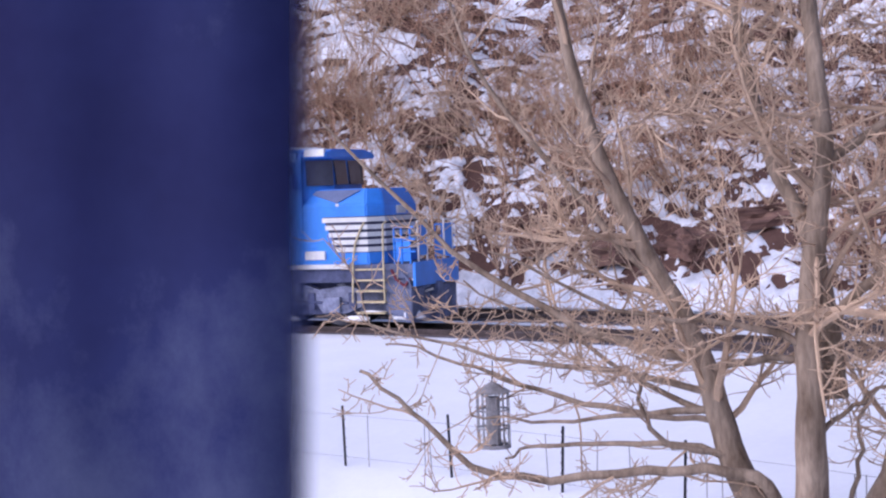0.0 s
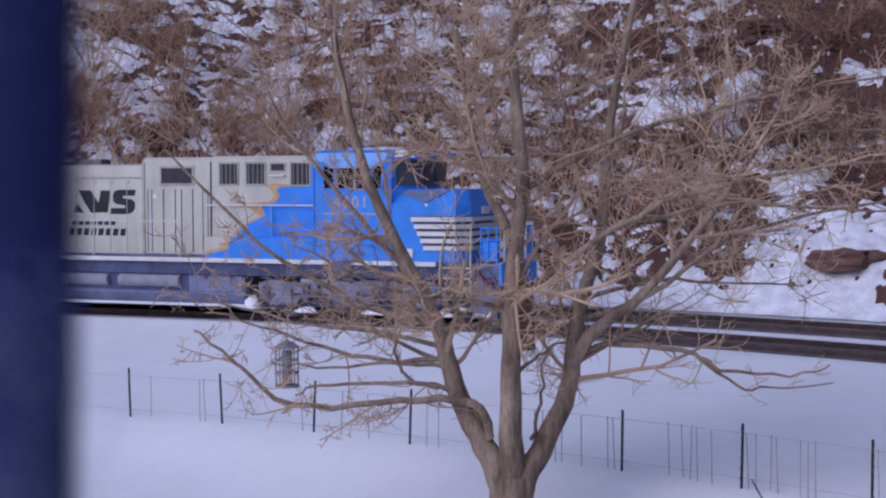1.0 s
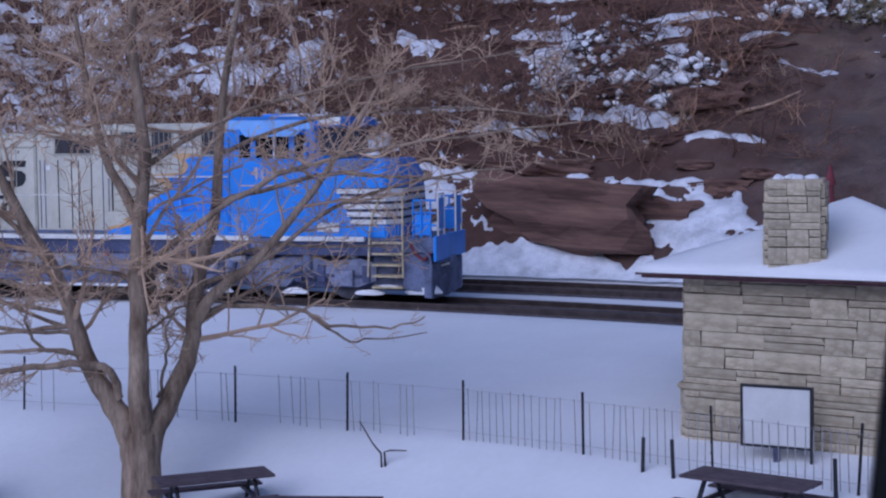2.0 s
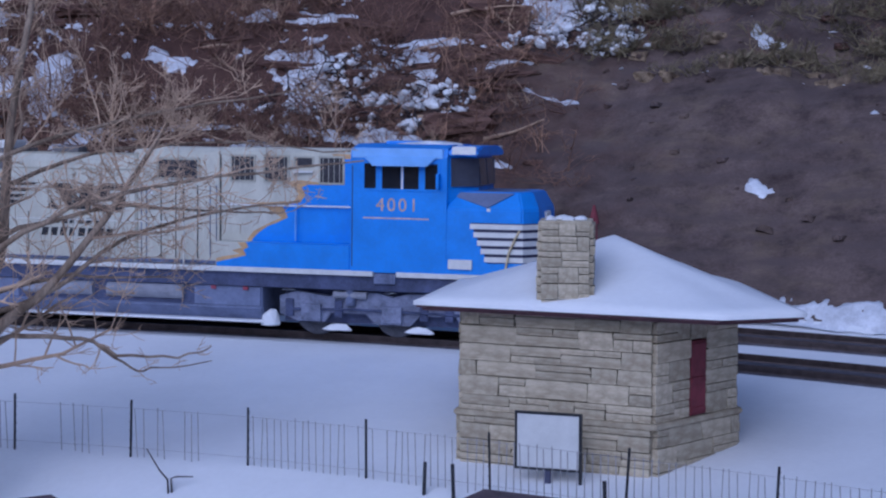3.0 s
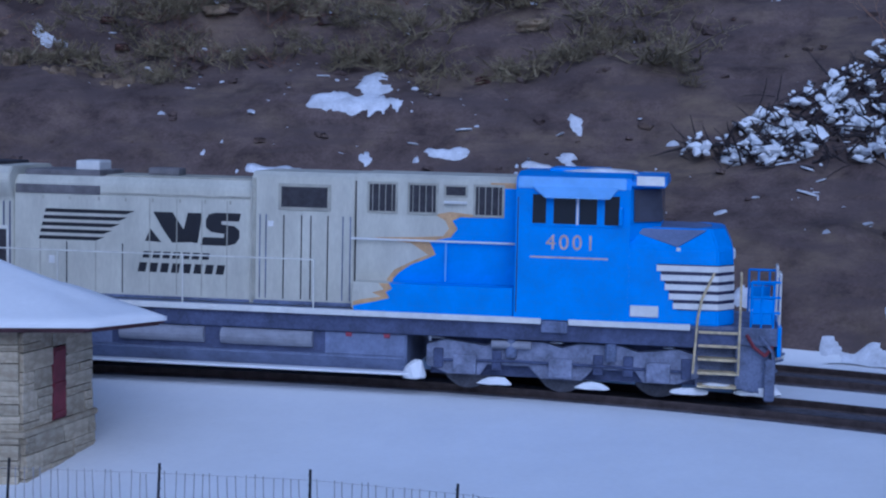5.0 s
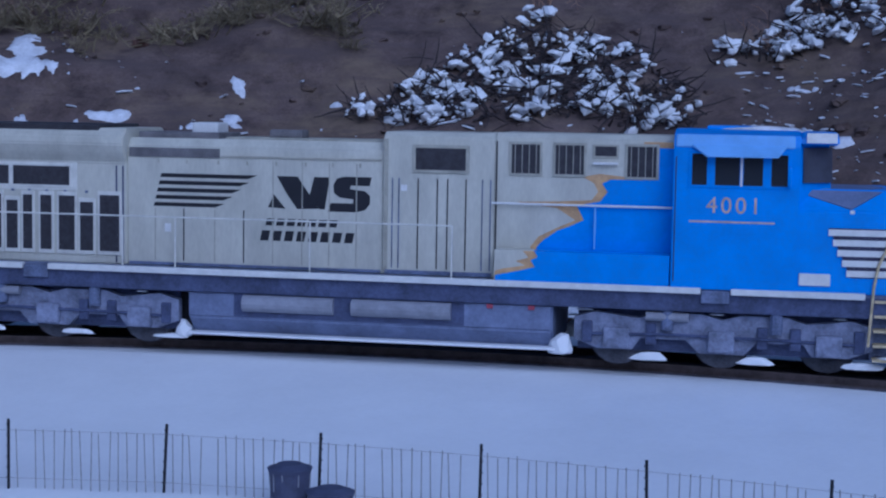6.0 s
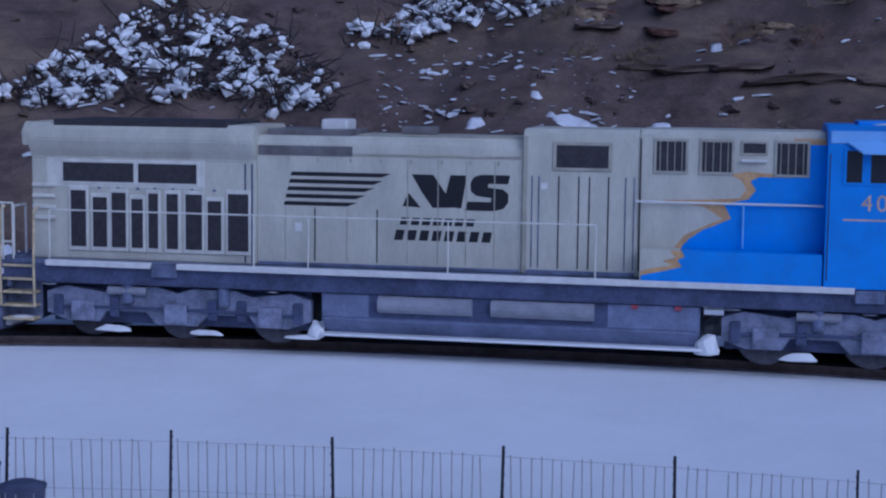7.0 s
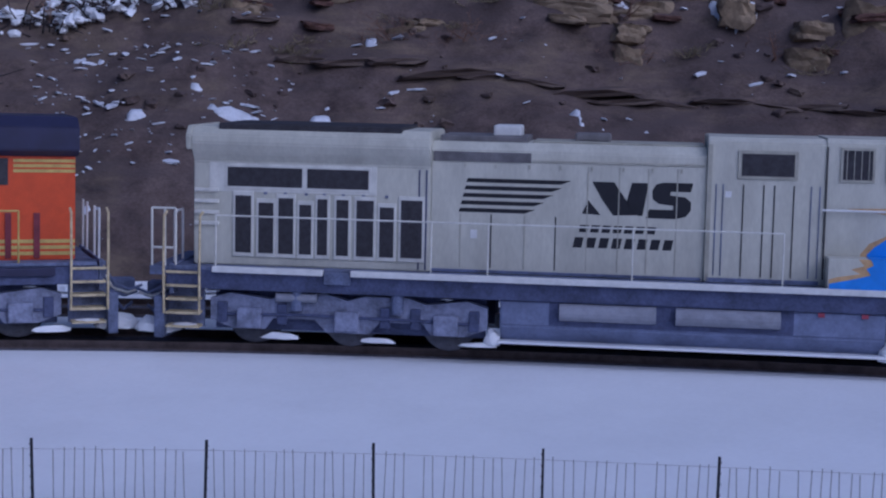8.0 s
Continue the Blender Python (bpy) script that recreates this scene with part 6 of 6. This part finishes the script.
def build_stick():
    x, y, z = near_fence(-21.3, -1.1)
    vs, fs = [], []
    for pts in ([(0.05, 0, -0.1), (0.04, 0, 0.25), (-0.10, 0, 0.42), (-0.32, 0.02, 0.80)], [(0.12, 0, -0.15), (0.10, 0, 0.27), (0.2, 0, 0.30), (0.48, 0.02, 0.29)]):
        tube(vs, fs, [Vector(p) for p in pts], 0.022, 0.012, 6)
    ob = arrays("fallen_branch", vs, fs, BARK_DARK)
    ob.matrix_world = pose(x, y, z, 0, 0, 20)
    tagged(ob, "dark forked branch sticking out of the snow", "branch")


build_stick()


def build_feeder():
    f = new("bird_feeder")
    f.matrix_world = pose(-16.50, 19.56, 1.73) @ Matrix.Scale(0.94, 4)
    tagged(f, "grey wire-cage bird feeder hanging from a tree limb", "bird feeder")
    for k in range(14):
        a = 2 * math.pi * k / 14
        part("cage_wire", rods([(0.2 * math.cos(a), 0.2 * math.sin(a), 0), (0.2 * math.cos(a), 0.2 * math.sin(a), 0.66)], 0.008, 4), PICKET, f)
    for z in (0.0, 0.22, 0.44, 0.66):
        bm = bmesh.new()
        bmesh.ops.create_cone(bm, cap_ends=False, segments=20, radius1=0.205, radius2=0.205, depth=0.025, matrix=Matrix.Translation((0, 0, z)))
        part("cage_ring", bm, PICKET, f)
    bm = bmesh.new()
    rod(bm, (0, 0, 0.02), (0, 0, 0.60), 0.09, seg=14)
    part("seed_tube", bm, PICKET, f)
    bm = bmesh.new()
    rod(bm, (0, 0, 0.66), (0, 0, 0.78), 0.23, 0.03, seg=20)
    part("lid", bm, PICKET, f)
    bm = bmesh.new()
    rod(bm, (0, 0, -0.03), (0, 0, 0.0), 0.21, seg=20)
    part("tray", bm, PICKET, f)
    part("hanger", rods([(0, 0, 0.78), (0.02, 0, 1.05)], 0.008, 4), STEEL_POST, f)


build_feeder()


# ---------------- added sheets close before the lens ----------
def soft_edge(m, lo, hi):
    """Fades the sheet to nothing at its edge, in place of focus blur."""
    nt = m.node_tree
    b = nt.nodes["Principled BSDF"]
    tc = nt.nodes.new("ShaderNodeTexCoord")
    sx = nt.nodes.new("ShaderNodeSeparateXYZ")
    mr = nt.nodes.new("ShaderNodeMapRange")
    mr.interpolation_type = "SMOOTHSTEP"
    mr.inputs["From Min"].default_value, mr.inputs["From Max"].default_value = lo, hi
    mr.inputs["To Min"].default_value, mr.inputs["To Max"].default_value = 1.0, 0.0
    nt.links.new(tc.outputs["Object"], sx.inputs["Vector"])
    nt.links.new(sx.outputs["X"], mr.inputs["Value"])
    nt.links.new(mr.outputs["Result"], b.inputs["Alpha"])


soft_edge(SHEET_BLUE, -0.024, 0.0)
soft_edge(SHEET_BLACK, -0.006, 0.0)


def near_sheet(name, material, width, label):
    """Upright sheet: free edge at x = 0, the rest to its left, soft folds."""
    vs, fs = [], []
    nx, nz = 40, 12
    for i in range(nx + 1):
        for j in range(nz + 1):
            x = -width * (i / nx) ** 1.6
            z = -1.4 + 2.8 * j / nz
            y = 0.02 * math.sin(x * 21 + 0.5 * math.sin(z * 2)) + 0.01 * math.sin(x * 47 + z)
            vs.append((x, y, z))
    for i in range(nx):
        for j in range(nz):
            a = i * (nz + 1) + j
            fs.append((a, a + 1, a + nz + 2, a + nz + 1))
    ob = arrays(name, vs, fs, material, smooth=True)
    md = ob.modifiers.new("thickness", "SOLIDIFY")
    md.thickness = 0.004
    return tagged(ob, label, "curtain")


# Added sheets stand in for two dark near edges of unknown kind.
BLUE_SHEET = near_sheet("near_blue_sheet", SHEET_BLUE, 0.9, "dark blue sheet close before the lens, added for an unknown near object")
BLACK_SHEET = near_sheet("near_black_sheet", SHEET_BLACK, 0.5, "black sheet edge close before the lens, added for an unknown near object")


# ---------------- what moves ----------------
S_OF_T = [(0.0, -45.8), (0.5, -40.0), (1.5, -30.2), (2.2, -22.75), (3.3, -12.66), (3.5, -10.95), (4.0, -6.3), (4.5, -0.95), (4.7, 1.02), (5.8, 11.26), (6.5, 18.42), (7.0, 22.96), (7.5, 28.12), (8.0, 32.97)]
S_FIT = np.polyfit([a for a, b in S_OF_T], [b for a, b in S_OF_T], 6)


def engine_pose(s):
    """A stiff engine standing on its two trucks."""
    xf, yf, zf = track_point(s + 6.7)
    xr, yr, zr = track_point(s - 6.7)
    return pose((xf + xr) / 2, (yf + yr) / 2, (zf + zr) / 2, 0, -math.degrees(math.atan2(zf - zr, 13.4)), math.degrees(math.atan2(yf - yr, xf - xr)))


def sheet_pose(t, across, lean, dist=0.9, flip=False):
    """A sheet with its edge at a fraction of the picture's width right of its middle."""
    half = math.tan(radians(31.28 / 2))
    m = eye_pose(*glide(t)) @ Matrix.Translation((2 * across * half * dist, 0, -dist)) @ pose(0, 0, 0, -90, 0, 0)
    return m @ pose(0, 0, 0, 0, lean + (180 if flip else 0), 0)


# edge of each sheet across the picture at given seconds
BLUE_SHEET_EDGE = [(0.0, -0.135), (0.25, -0.19), (0.5, -0.252), (0.75, -0.325), (1.0, -0.39), (1.2, -0.45), (1.4, -0.54), (1.6, -0.7), (2.0, -0.9), (8.0, -0.9)]
BLACK_SHEET_EDGE = [(0.0, 1.0), (1.6, 0.9), (1.8, 0.62), (1.9, 0.53), (2.0, 0.508), (2.2, 0.487), (2.4, 0.50), (2.6, 0.62), (2.9, 0.9), (8.0, 1.0)]


def motions():
    ticks = [k * 0.1 for k in range(81)]
    walk(BLUE_SHEET, [(t, sheet_pose(t, float(np.interp(t, *zip(*BLUE_SHEET_EDGE))), 0)) for t in ticks])
    walk(BLACK_SHEET, [(t, sheet_pose(t, float(np.interp(t, *zip(*BLACK_SHEET_EDGE))), 6, flip=True)) for t in ticks])
    for engine, back in ENGINES:
        walk(engine, [(t, engine_pose(float(np.polyval(S_FIT, t)) - back)) for t in np.arange(0, 8.01, 0.25)])
    for ws, x in WHEELSETS:
        rows = []
        for k in range(0, 121):
            t = k / 15.0
            rows.append((t, pose(x, 0, 0.53, 0, math.degrees(np.polyval(S_FIT, t) / 0.53), 0)))
        walk(ws, rows)


motions()
